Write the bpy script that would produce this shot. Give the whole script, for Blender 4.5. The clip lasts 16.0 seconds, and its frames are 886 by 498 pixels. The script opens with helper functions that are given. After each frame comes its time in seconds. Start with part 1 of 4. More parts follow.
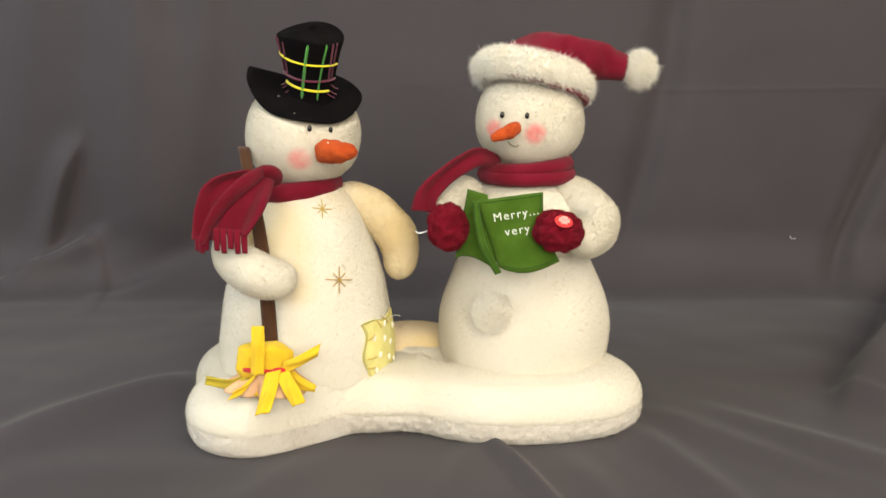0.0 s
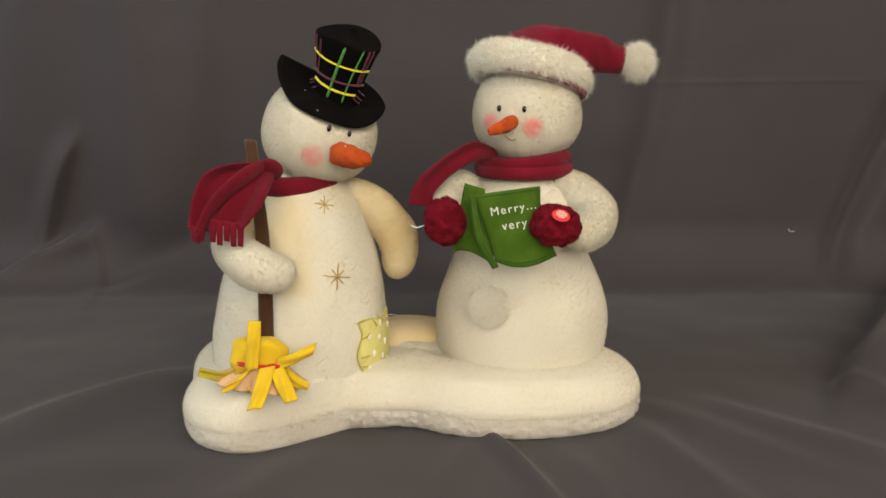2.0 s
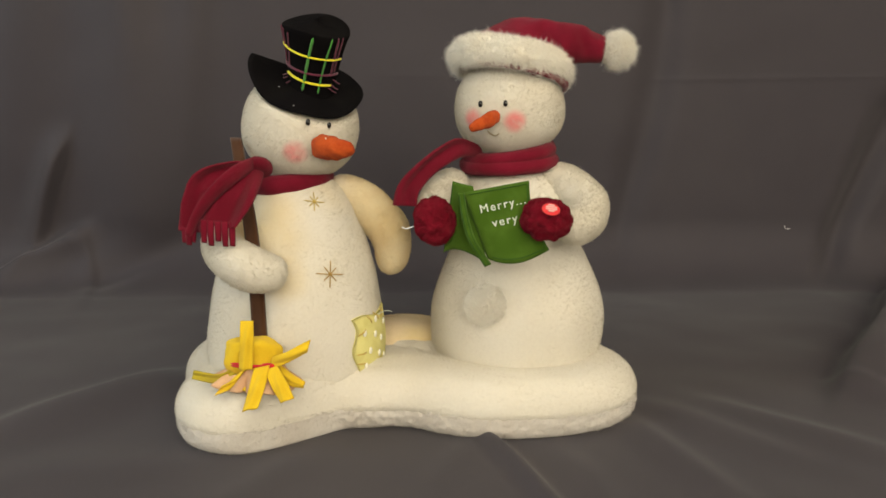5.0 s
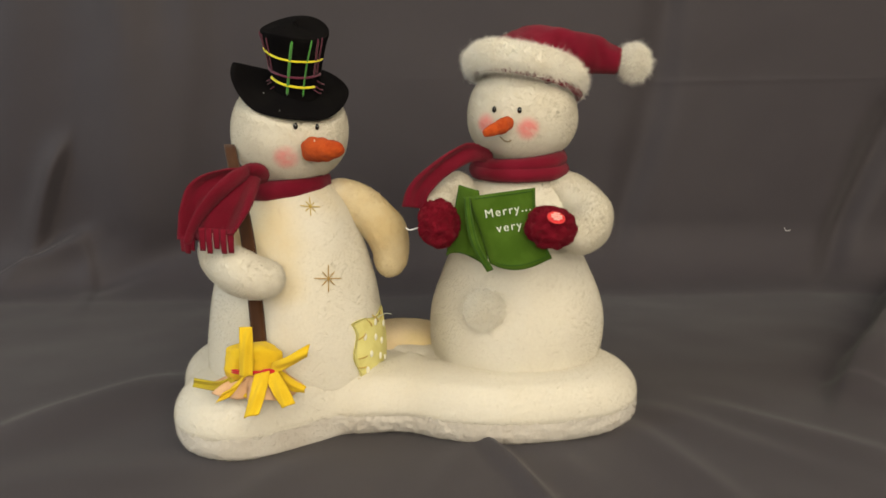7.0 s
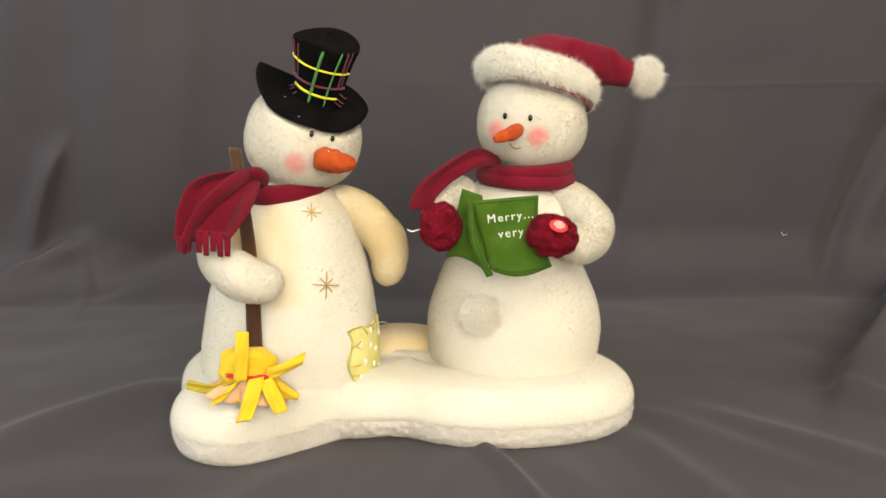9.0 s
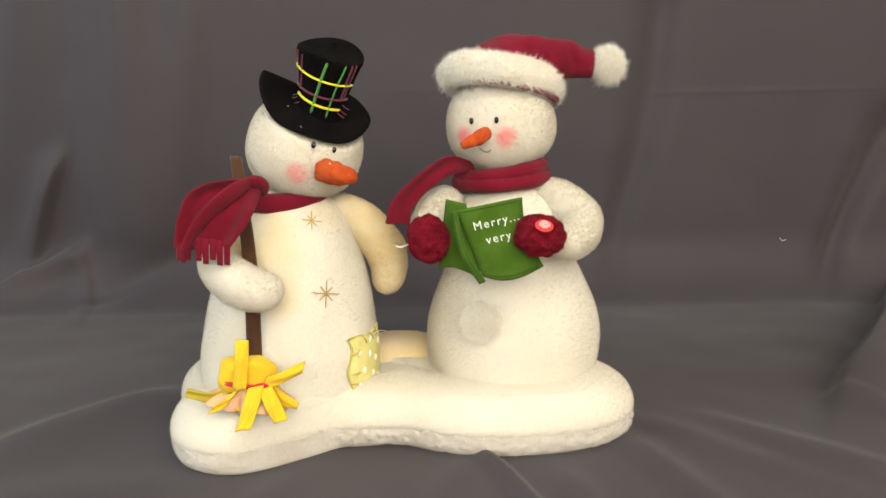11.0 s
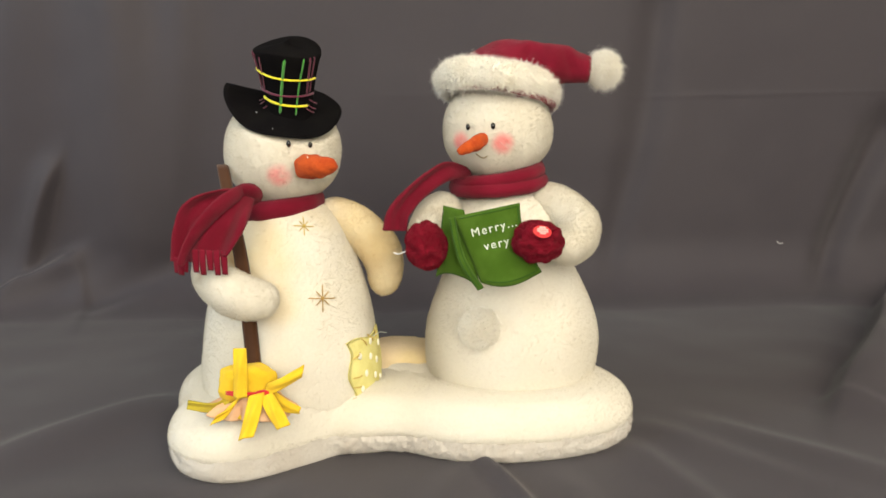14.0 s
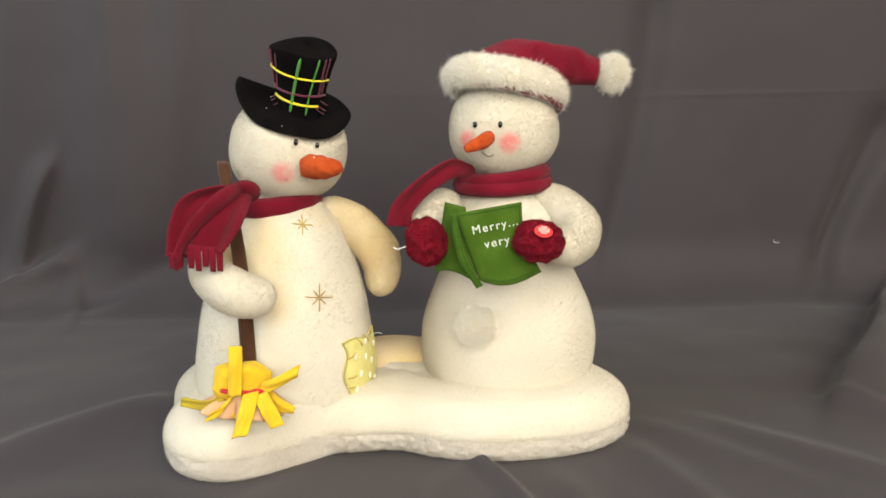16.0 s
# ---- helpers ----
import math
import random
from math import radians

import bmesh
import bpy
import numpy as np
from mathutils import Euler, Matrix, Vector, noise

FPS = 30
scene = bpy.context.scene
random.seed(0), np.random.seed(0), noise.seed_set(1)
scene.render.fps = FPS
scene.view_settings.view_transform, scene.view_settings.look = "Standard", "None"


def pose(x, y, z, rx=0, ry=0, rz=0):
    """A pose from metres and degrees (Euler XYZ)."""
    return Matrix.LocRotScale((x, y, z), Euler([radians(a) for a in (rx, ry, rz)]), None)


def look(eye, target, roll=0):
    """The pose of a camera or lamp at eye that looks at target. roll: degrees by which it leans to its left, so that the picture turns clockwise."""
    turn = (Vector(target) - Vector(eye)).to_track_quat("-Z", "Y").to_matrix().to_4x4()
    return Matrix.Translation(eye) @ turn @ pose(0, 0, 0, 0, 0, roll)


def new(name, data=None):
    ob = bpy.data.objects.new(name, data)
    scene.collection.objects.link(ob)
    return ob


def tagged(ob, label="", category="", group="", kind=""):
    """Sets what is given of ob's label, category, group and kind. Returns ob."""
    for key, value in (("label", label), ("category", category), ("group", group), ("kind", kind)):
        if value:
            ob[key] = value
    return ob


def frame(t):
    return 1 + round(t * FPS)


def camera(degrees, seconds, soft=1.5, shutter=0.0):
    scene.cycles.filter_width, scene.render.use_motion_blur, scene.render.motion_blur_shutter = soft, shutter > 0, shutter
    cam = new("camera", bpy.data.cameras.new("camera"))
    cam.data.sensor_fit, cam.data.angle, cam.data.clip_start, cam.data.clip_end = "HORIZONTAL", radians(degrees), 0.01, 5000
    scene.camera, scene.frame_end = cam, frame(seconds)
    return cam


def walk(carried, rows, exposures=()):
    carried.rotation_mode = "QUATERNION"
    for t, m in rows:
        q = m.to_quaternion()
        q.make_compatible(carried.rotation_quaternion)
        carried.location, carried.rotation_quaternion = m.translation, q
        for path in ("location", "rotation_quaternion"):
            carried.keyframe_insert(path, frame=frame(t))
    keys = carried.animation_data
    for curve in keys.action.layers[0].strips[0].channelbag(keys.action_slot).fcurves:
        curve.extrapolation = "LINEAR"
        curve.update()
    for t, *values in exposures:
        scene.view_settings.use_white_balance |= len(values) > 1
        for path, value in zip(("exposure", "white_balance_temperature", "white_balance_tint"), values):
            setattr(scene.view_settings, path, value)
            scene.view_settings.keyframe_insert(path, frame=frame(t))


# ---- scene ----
# ---- camera and its path ----
cam = camera(60, 16.0, soft=1.6)
PATH = [
    (0, pose(-0.0000, -0.6300, 0.2700, 79.00, -0.00, 0.00)),
    (0.5, pose(0.0014, -0.6298, 0.2700, 78.88, 0.02, -0.01)),
    (1, pose(0.0009, -0.6299, 0.2700, 78.74, 0.09, -0.11)),
    (1.5, pose(0.0016, -0.6295, 0.2702, 78.66, 0.13, -0.06)),
    (2, pose(0.0018, -0.6278, 0.2707, 78.48, 0.15, -0.08)),
    (2.5, pose(0.0013, -0.6247, 0.2686, 78.43, 0.16, -0.19)),
    (3, pose(0.0015, -0.6238, 0.2666, 78.51, 0.14, -0.39)),
    (3.5, pose(0.0027, -0.6231, 0.2669, 78.42, 0.19, -0.28)),
    (4, pose(0.0025, -0.6230, 0.2675, 78.45, 0.22, -0.36)),
    (6.5, pose(0.0030, -0.6206, 0.2688, 78.48, 0.41, -0.48)),
    (7, pose(0.0038, -0.6208, 0.2708, 78.54, 0.53, -0.46)),
    (7.5, pose(0.0030, -0.6212, 0.2704, 78.66, 0.40, -0.61)),
    (8, pose(0.0033, -0.6216, 0.2698, 78.79, 0.45, -0.45)),
    (8.5, pose(0.0038, -0.6211, 0.2708, 78.75, 0.47, -0.56)),
    (9, pose(0.0048, -0.6205, 0.2711, 78.86, 0.54, -0.61)),
    (11.5, pose(0.0044, -0.6211, 0.2744, 79.37, 0.79, -0.76)),
    (12, pose(0.0030, -0.6197, 0.2759, 79.46, 0.79, -0.81)),
    (12.5, pose(0.0030, -0.6195, 0.2738, 79.51, 0.82, -0.76)),
    (13, pose(0.0041, -0.6204, 0.2732, 79.51, 0.83, -0.94)),
    (13.5, pose(0.0048, -0.6200, 0.2747, 79.53, 0.85, -1.02)),
    (14, pose(0.0032, -0.6191, 0.2758, 79.43, 0.90, -1.03)),
    (14.5, pose(0.0020, -0.6185, 0.2760, 79.63, 0.85, -1.11)),
    (15, pose(0.0025, -0.6182, 0.2749, 79.59, 0.79, -1.21)),
    (15.5, pose(0.0044, -0.6181, 0.2738, 79.54, 0.90, -1.20)),
    (16, pose(0.0032, -0.6177, 0.2727, 79.53, 0.89, -1.29)),
]
EXPOSURE = [(0.0, -0.08, 6500, 10), (0.5, -0.08, 6500, 10), (1.0, -0.38, 6700, 10), (2.0, -0.59, 6820, 10), (7.5, -0.59, 6850, 10), (8.0, -0.28, 6750, 10), (8.5, -0.10, 6650, 10), (9.0, -0.07, 6600, 10), (12.0, -0.09, 6500, 10), (16.0, -0.11, 6500, 10)]
walk(cam, PATH, EXPOSURE)

# ---- light: the room's warm light and an added fill behind the camera, cool daylight from one side ----
world = bpy.data.worlds.new("room_air")
scene.world = world
world.use_nodes = True
world.node_tree.nodes["Background"].inputs[0].default_value = (0.9, 0.95, 1.0, 1)
world.node_tree.nodes["Background"].inputs[1].default_value = 0.05


def area_lamp(name, eye, target, sx, sy, watts, colour):
    data = bpy.data.lights.new(name, "AREA")
    data.shape, data.size, data.size_y, data.energy, data.color = "RECTANGLE", sx, sy, watts, colour
    ob = new(name, data)
    ob.matrix_world = look(eye, target)
    return ob


area_lamp("room_lamp", (0.55, -1.45, 1.85), (0.0, 0.0, 0.1), 2.2, 0.9, 38, (1.0, 0.91, 0.75))
# added warm fill from the front, no real source; lifts shade under the book
area_lamp("front_fill", (0.2, -2.1, 0.75), (0.0, 0.0, 0.15), 1.8, 1.0, 57, (1.0, 0.92, 0.78))
area_lamp("side_window", (-1.62, -0.35, 0.9), (0, 0.1, 0.15), 1.1, 1.2, 25, (0.66, 0.84, 1.0))


# ---- materials ----
def nodes_of(name, rough=0.9, metal=0.0):
    m = bpy.data.materials.new(name)
    m.use_nodes = True
    nt = m.node_tree
    b = nt.nodes["Principled BSDF"]
    b.inputs["Roughness"].default_value, b.inputs["Metallic"].default_value = rough, metal
    b.inputs["Specular IOR Level"].default_value = 0.2
    tc = nt.nodes.new("ShaderNodeTexCoord")
    return m, nt, b, tc


def noise_tex(nt, tc, scale, detail=3.0, rough=0.55, distort=0.0):
    n = nt.nodes.new("ShaderNodeTexNoise")
    n.inputs["Scale"].default_value, n.inputs["Detail"].default_value = scale, detail
    n.inputs["Roughness"].default_value, n.inputs["Distortion"].default_value = rough, distort
    nt.links.new(tc.outputs["Object"], n.inputs["Vector"])
    return n.outputs["Fac"]


def mixed(nt, fac, a, b):
    mx = nt.nodes.new("ShaderNodeMix")
    mx.data_type = "RGBA"
    for sock, v in ((mx.inputs[0], fac), (mx.inputs[6], a), (mx.inputs[7], b)):
        if isinstance(v, bpy.types.NodeSocket):
            nt.links.new(v, sock)
        elif isinstance(v, tuple):
            sock.default_value = (*v, 1)
        else:
            sock.default_value = v
    return mx.outputs[2]


def ramp(nt, fac, lo, hi, a=0.0, b=1.0):
    r = nt.nodes.new("ShaderNodeMapRange")
    r.interpolation_type = "SMOOTHSTEP"
    for k, v in zip(("From Min", "From Max", "To Min", "To Max"), (lo, hi, a, b)):
        r.inputs[k].default_value = v
    nt.links.new(fac, r.inputs["Value"])
    return r.outputs["Result"]


def times(nt, a, b):
    m = nt.nodes.new("ShaderNodeMath")
    m.operation = "MULTIPLY"
    for sock, v in ((m.inputs[0], a), (m.inputs[1], b)):
        if isinstance(v, bpy.types.NodeSocket):
            nt.links.new(v, sock)
        else:
            sock.default_value = v
    return m.outputs[0]


def bumped(nt, b, heights, distance):
    last = None
    for h, s in heights:
        bp = nt.nodes.new("ShaderNodeBump")
        bp.inputs["Strength"].default_value, bp.inputs["Distance"].default_value = s, distance
        nt.links.new(h, bp.inputs["Height"])
        if last:
            nt.links.new(last, bp.inputs["Normal"])
        last = bp.outputs["Normal"]
    nt.links.new(last, b.inputs["Normal"])


def fabric(name, colour, second, grain=420.0, blotch=25.0, bump=0.5, distance=0.0010, sheen=0.25, spots=(), rough=0.95, through_light=0.0):
    """Cloth: base colour varied at two scales, pile relief, and dyed or stained spots (place, radius, colour, strength)."""
    m, nt, b, tc = nodes_of(name, rough)
    fine, wide = noise_tex(nt, tc, grain, 2.0), noise_tex(nt, tc, blotch, 3.0)
    c = mixed(nt, ramp(nt, wide, 0.35, 0.7), colour, second)
    c = mixed(nt, ramp(nt, fine, 0.3, 0.62, 0.12, 0.0), c, tuple(0.76 * v for v in second))
    for place, radius, tint, strength in spots:
        d = nt.nodes.new("ShaderNodeVectorMath")
        d.operation = "DISTANCE"
        d.inputs[1].default_value = place
        nt.links.new(tc.outputs["Object"], d.inputs[0])
        f = ramp(nt, d.outputs["Value"], radius * 0.3, radius, strength, 0.0)
        c = mixed(nt, times(nt, f, ramp(nt, noise_tex(nt, tc, 1.4 / radius, 4.0), 0.25, 0.6, 0.45, 1.0)), c, tint)
    nt.links.new(c, b.inputs["Base Color"])
    b.inputs["Sheen Weight"].default_value, b.inputs["Sheen Roughness"].default_value = sheen, 0.6
    b.inputs["Specular IOR Level"].default_value = 0.06
    v = nt.nodes.new("ShaderNodeTexVoronoi")
    v.inputs["Scale"].default_value = grain
    nt.links.new(tc.outputs["Object"], v.inputs["Vector"])
    if not through_light:
        bumped(nt, b, ((fine, bump), (v.outputs["Distance"], bump * 0.25)), distance)
    if through_light:
        tr, mx = nt.nodes.new("ShaderNodeBsdfTranslucent"), nt.nodes.new("ShaderNodeMixShader")
        nt.links.new(c, tr.inputs["Color"])
        mx.inputs[0].default_value = through_light
        nt.links.new(b.outputs[0], mx.inputs[1])
        nt.links.new(tr.outputs[0], mx.inputs[2])
        nt.links.new(mx.outputs[0], nt.nodes["Material Output"].inputs[0])
    return m


def plush(name, *args, glow=0.5, **kw):
    """The backing cloth of a plush and its thin fibres, which let light through."""
    backing, fibre = fabric(name, *args, **kw), fabric(name + "_fibre", *args, through_light=glow, **kw)
    for node in backing.node_tree.nodes:
        if node.type == "BUMP":
            node.inputs["Strength"].default_value *= 0.4
    return backing, fibre


CREAM, CREAM2, TAN = (0.715, 0.683, 0.595), (0.70, 0.662, 0.562), (0.72, 0.585, 0.31)
RED, RED2 = (0.165, 0.006, 0.020), (0.125, 0.004, 0.014)
tan_plush = plush("faded_tan_plush", (0.76, 0.62, 0.40), TAN, 300, 22)
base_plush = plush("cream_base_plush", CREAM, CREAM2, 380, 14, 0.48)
# same cream as the top, darkened to carry the side band's shade
shaded_pebble_plush = plush("shaded_cream_pebbled_plush", (0.58, 0.55, 0.495), (0.54, 0.50, 0.44), 330, 30, 0.8, 0.002)
white_fur = plush("white_long_fur", (0.96, 0.945, 0.885), (0.95, 0.925, 0.85), 500, 40, 0.1, sheen=0.0)
red_fleece = fabric("red_fleece", RED, RED2, 900, 30, 0.25, 0.0006, 0.08)
red_velour = fabric("red_velour", (0.165, 0.006, 0.020), (0.125, 0.004, 0.014), 700, 40, 0.3, 0.0008, 0.08)
red_chenille = plush("dark_red_chenille", (0.27, 0.008, 0.026), (0.20, 0.005, 0.018), 330, 60, 0.35, 0.002, 0.08)
black_felt = fabric("black_felt", (0.0035, 0.003, 0.0035), (0.006, 0.0055, 0.0055), 900, 40, 0.3, 0.0006, 0.0)
green_felt = fabric("green_felt", (0.044, 0.096, 0.008), (0.062, 0.125, 0.014), 900, 60, 0.35, 0.0006, 0.05)
green_edge = fabric("dark_green_thread", (0.02, 0.07, 0.005), (0.03, 0.09, 0.008), 900, 60, 0.3, 0.0005, 0.1)
orange_felt = fabric("orange_felt", (0.47, 0.078, 0.016), (0.36, 0.05, 0.011), 500, 110, 0.7, 0.0012, 0.03)
yellow_felt = fabric("yellow_felt", (0.72, 0.49, 0.025), (0.66, 0.43, 0.02), 900, 60, 0.3, 0.0005, 0.1)
olive_felt = fabric("olive_felt", (0.42, 0.34, 0.03), (0.33, 0.26, 0.03), 900, 60, 0.3, 0.0005, 0.1)
peach_felt = fabric("peach_felt", (0.66, 0.42, 0.25), (0.56, 0.33, 0.18), 900, 60, 0.3, 0.0005, 0.1)
brown_felt = fabric("brown_felt", (0.050, 0.020, 0.008), (0.065, 0.027, 0.011), 800, 50, 0.3, 0.0006, 0.15)
patch_cloth = fabric("pale_yellow_cotton", (0.74, 0.69, 0.27), (0.68, 0.62, 0.22), 900, 90, 0.2, 0.0004, 0.05)
white_dot = fabric("white_print", (0.82, 0.80, 0.68), (0.78, 0.76, 0.62), 900, 90, 0.1, 0.0003, 0.0)
gold_thread = fabric("gold_thread", (0.58, 0.44, 0.13), (0.50, 0.36, 0.09), 1500, 200, 0.3, 0.0003, 0.1, rough=0.6)
brown_thread = fabric("brown_thread", (0.44, 0.29, 0.09), (0.36, 0.23, 0.07), 1500, 200, 0.3, 0.0003, 0.1, rough=0.6)
mouth_thread = fabric("dull_olive_thread", (0.36, 0.30, 0.19), (0.30, 0.25, 0.15), 1500, 200, 0.3, 0.0003, 0.1, rough=0.7)
white_thread = fabric("white_thread", (0.66, 0.70, 0.62), (0.56, 0.62, 0.52), 1500, 200, 0.2, 0.0003, 0.1, rough=0.7)
yarn_yellow = fabric("yellow_yarn", (0.75, 0.68, 0.02), (0.62, 0.55, 0.02), 1500, 200, 0.4, 0.0004)
yarn_green = fabric("green_yarn", (0.06, 0.30, 0.035), (0.04, 0.22, 0.03), 1500, 200, 0.4, 0.0004)
yarn_pink = fabric("raspberry_yarn", (0.115, 0.014, 0.038), (0.08, 0.009, 0.026), 1500, 200, 0.4, 0.0004)
red_cord = fabric("red_cord", (0.55, 0.02, 0.02), (0.45, 0.015, 0.015), 1500, 200, 0.4, 0.0004)
badge_red = fabric("red_badge", (0.72, 0.06, 0.06), (0.62, 0.04, 0.05), 900, 150, 0.1, 0.0003, 0.0, rough=0.5)
badge_print = fabric("badge_print", (0.80, 0.46, 0.42), (0.74, 0.38, 0.35), 900, 150, 0.1, 0.0003, 0.0, rough=0.5)
lint_white = fabric("white_lint", (0.7, 0.7, 0.68), (0.6, 0.6, 0.6), 900, 100, 0.1)


def bead_black():
    m, nt, b, tc = nodes_of("black_bead", 0.2)
    b.inputs["Base Color"].default_value = (0.006, 0.005, 0.005, 1)
    b.inputs["Specular IOR Level"].default_value = 0.5
    return m


def clear_plastic():
    m, nt, b, tc = nodes_of("clear_plastic", 0.25)
    b.inputs["Base Color"].default_value = (0.8, 0.82, 0.85, 1)
    b.inputs["Specular IOR Level"].default_value = 0.5
    return m


def backdrop_cloth():
    m, nt, b, tc = nodes_of("grey_backdrop_cloth", 0.62)
    wide, mid, fine = noise_tex(nt, tc, 3.0, 3), noise_tex(nt, tc, 28.0, 4), noise_tex(nt, tc, 1400.0, 2)
    c = mixed(nt, ramp(nt, wide, 0.3, 0.7), (0.0470, 0.0408, 0.0478), (0.0515, 0.0450, 0.0512))
    c = mixed(nt, ramp(nt, mid, 0.45, 0.8, 0.0, 0.25), c, (0.058, 0.049, 0.056))
    c = mixed(nt, ramp(nt, fine, 0.35, 0.65, 0.25, 0.0), c, (0.030, 0.027, 0.027))
    nt.links.new(c, b.inputs["Base Color"])
    b.inputs["Sheen Weight"].default_value, b.inputs["Sheen Roughness"].default_value = 0.12, 0.5
    bumped(nt, b, ((mid, 0.12), (fine, 0.15)), 0.002)
    return m


def wall_paint():
    m, nt, b, tc = nodes_of("off_white_wall_paint", 0.85)
    c = mixed(nt, ramp(nt, noise_tex(nt, tc, 2.0, 4), 0.3, 0.7), (0.78, 0.75, 0.70), (0.72, 0.69, 0.64))
    nt.links.new(c, b.inputs["Base Color"])
    bumped(nt, b, ((noise_tex(nt, tc, 120.0, 3), 0.15),), 0.002)
    return m


bead, plastic, cloth_grey, paint = bead_black(), clear_plastic(), backdrop_cloth(), wall_paint()


# ---- mesh tools ----
def spline(points, m):
    """m points evenly spaced in parameter on a Catmull-Rom curve through the rows given."""
    p = np.array(points, float)
    if len(p) == 2:
        return p[0] + (p[1] - p[0]) * np.linspace(0, 1, m)[:, None]
    q = np.vstack([2 * p[0] - p[1], p, 2 * p[-1] - p[-2]])
    out = []
    for s in np.linspace(0, len(p) - 1 - 1e-9, m):
        i, f = int(s), s - int(s)
        a, b, c, d = q[i:i + 4]
        out.append(0.5 * (2 * b + (c - a) * f + (2 * a - 5 * b + 4 * c - d) * f * f + (3 * b - a - 3 * c + d) * f ** 3))
    return np.array(out)


def sheet_faces(rows, cols, wrap):
    f = []
    for i in range(rows - 1):
        for j in range(cols if wrap else cols - 1):
            k = (j + 1) % cols
            f.append((i * cols + j, i * cols + k, (i + 1) * cols + k, (i + 1) * cols + j))
    return f


def capped(rings):
    """A closed skin over rings of equal length, with a point at each end."""
    rows, cols, _ = rings.shape
    v = np.vstack([rings.reshape(-1, 3), rings[0].mean(0), rings[-1].mean(0)])
    f = sheet_faces(rows, cols, True)
    a, b = rows * cols, rows * cols + 1
    f += [(a, (j + 1) % cols, j) for j in range(cols)]
    f += [(b, (rows - 1) * cols + j, (rows - 1) * cols + (j + 1) % cols) for j in range(cols)]
    return v, f


def lathe(x, y, profile, n=96, m=70):
    zr = spline(profile, m)
    az = np.linspace(0, 2 * math.pi, n, endpoint=False)
    r = np.maximum(zr[:, 1], 0.0005)[:, None]
    return capped(np.stack([x + r * np.sin(az), y - r * np.cos(az), np.repeat(zr[:, :1], n, 1)], 2))


def tube(path, radii, n=28, m=48, flat=1.0, blunt=0.5):
    """A limb along a path with rounded ends; flat squeezes it along its second axis."""
    p, r = spline(path, m), spline([(a,) for a in radii], m)[:, 0]
    length = np.concatenate([[0], np.cumsum(np.linalg.norm(np.diff(p, axis=0), axis=1))])
    for k in range(m):
        e = min(length[k], length[-1] - length[k]) / max(r[k] * blunt, 1e-6)
        r[k] *= math.sqrt(max(0.02, 1 - (1 - min(e, 1)) ** 2))
    t = np.gradient(p, axis=0)
    t /= np.linalg.norm(t, axis=1)[:, None]
    a = np.array([0.0, 1.0, 0.0]) if abs(t[0][1]) < 0.9 else np.array([1.0, 0, 0])
    rings, az = [], np.linspace(0, 2 * math.pi, n, endpoint=False)
    for k in range(m):
        a = a - t[k] * (a @ t[k])
        a /= np.linalg.norm(a)
        b = np.cross(t[k], a)
        rings.append(p[k] + r[k] * (np.cos(az)[:, None] * a * flat + np.sin(az)[:, None] * b))
    return capped(np.array(rings))


def turn(rx=0, ry=0, rz=0):
    return np.array(Euler([radians(a) for a in (rx, ry, rz)]).to_matrix())


def ball(c, r, rot=None, n=64, m=40, power=2.0):
    az, el = np.linspace(0, 2 * math.pi, n, endpoint=False), np.linspace(-math.pi / 2 + 0.04, math.pi / 2 - 0.04, m)
    ce, se = np.cos(el), np.sin(el)
    if power != 2.0:
        ce, se = np.sign(ce) * abs(ce) ** (2 / power), np.sign(se) * abs(se) ** (2 / power)
    rings = np.stack([ce[:, None] * np.sin(az), -ce[:, None] * np.cos(az), np.repeat(se[:, None], n, 1)], 2) * np.array(r)
    v, f = capped(rings)
    return (v @ (rot.T if rot is not None else np.eye(3))) + np.array(c), f


def ring(c, r_main, r_tube, rot=None, n=72, k=20, ry=None, rz=None):
    a, b = np.linspace(0, 2 * math.pi, n, endpoint=False), np.linspace(0, 2 * math.pi, k, endpoint=False)
    ry, rz = ry or r_main, rz or r_tube
    v = np.stack([(np.outer(np.sin(a), r_main + r_tube * np.cos(b))), -np.outer(np.cos(a), ry + r_tube * np.cos(b)),
                  np.repeat(rz * np.sin(b)[None], n, 0)], 2).reshape(-1, 3)
    f = [(((i + 1) % n) * k + j, ((i + 1) % n) * k + (j + 1) % k, i * k + (j + 1) % k, i * k + j) for i in range(n) for j in range(k)]
    return (v @ (rot.T if rot is not None else np.eye(3))) + np.array(c), f


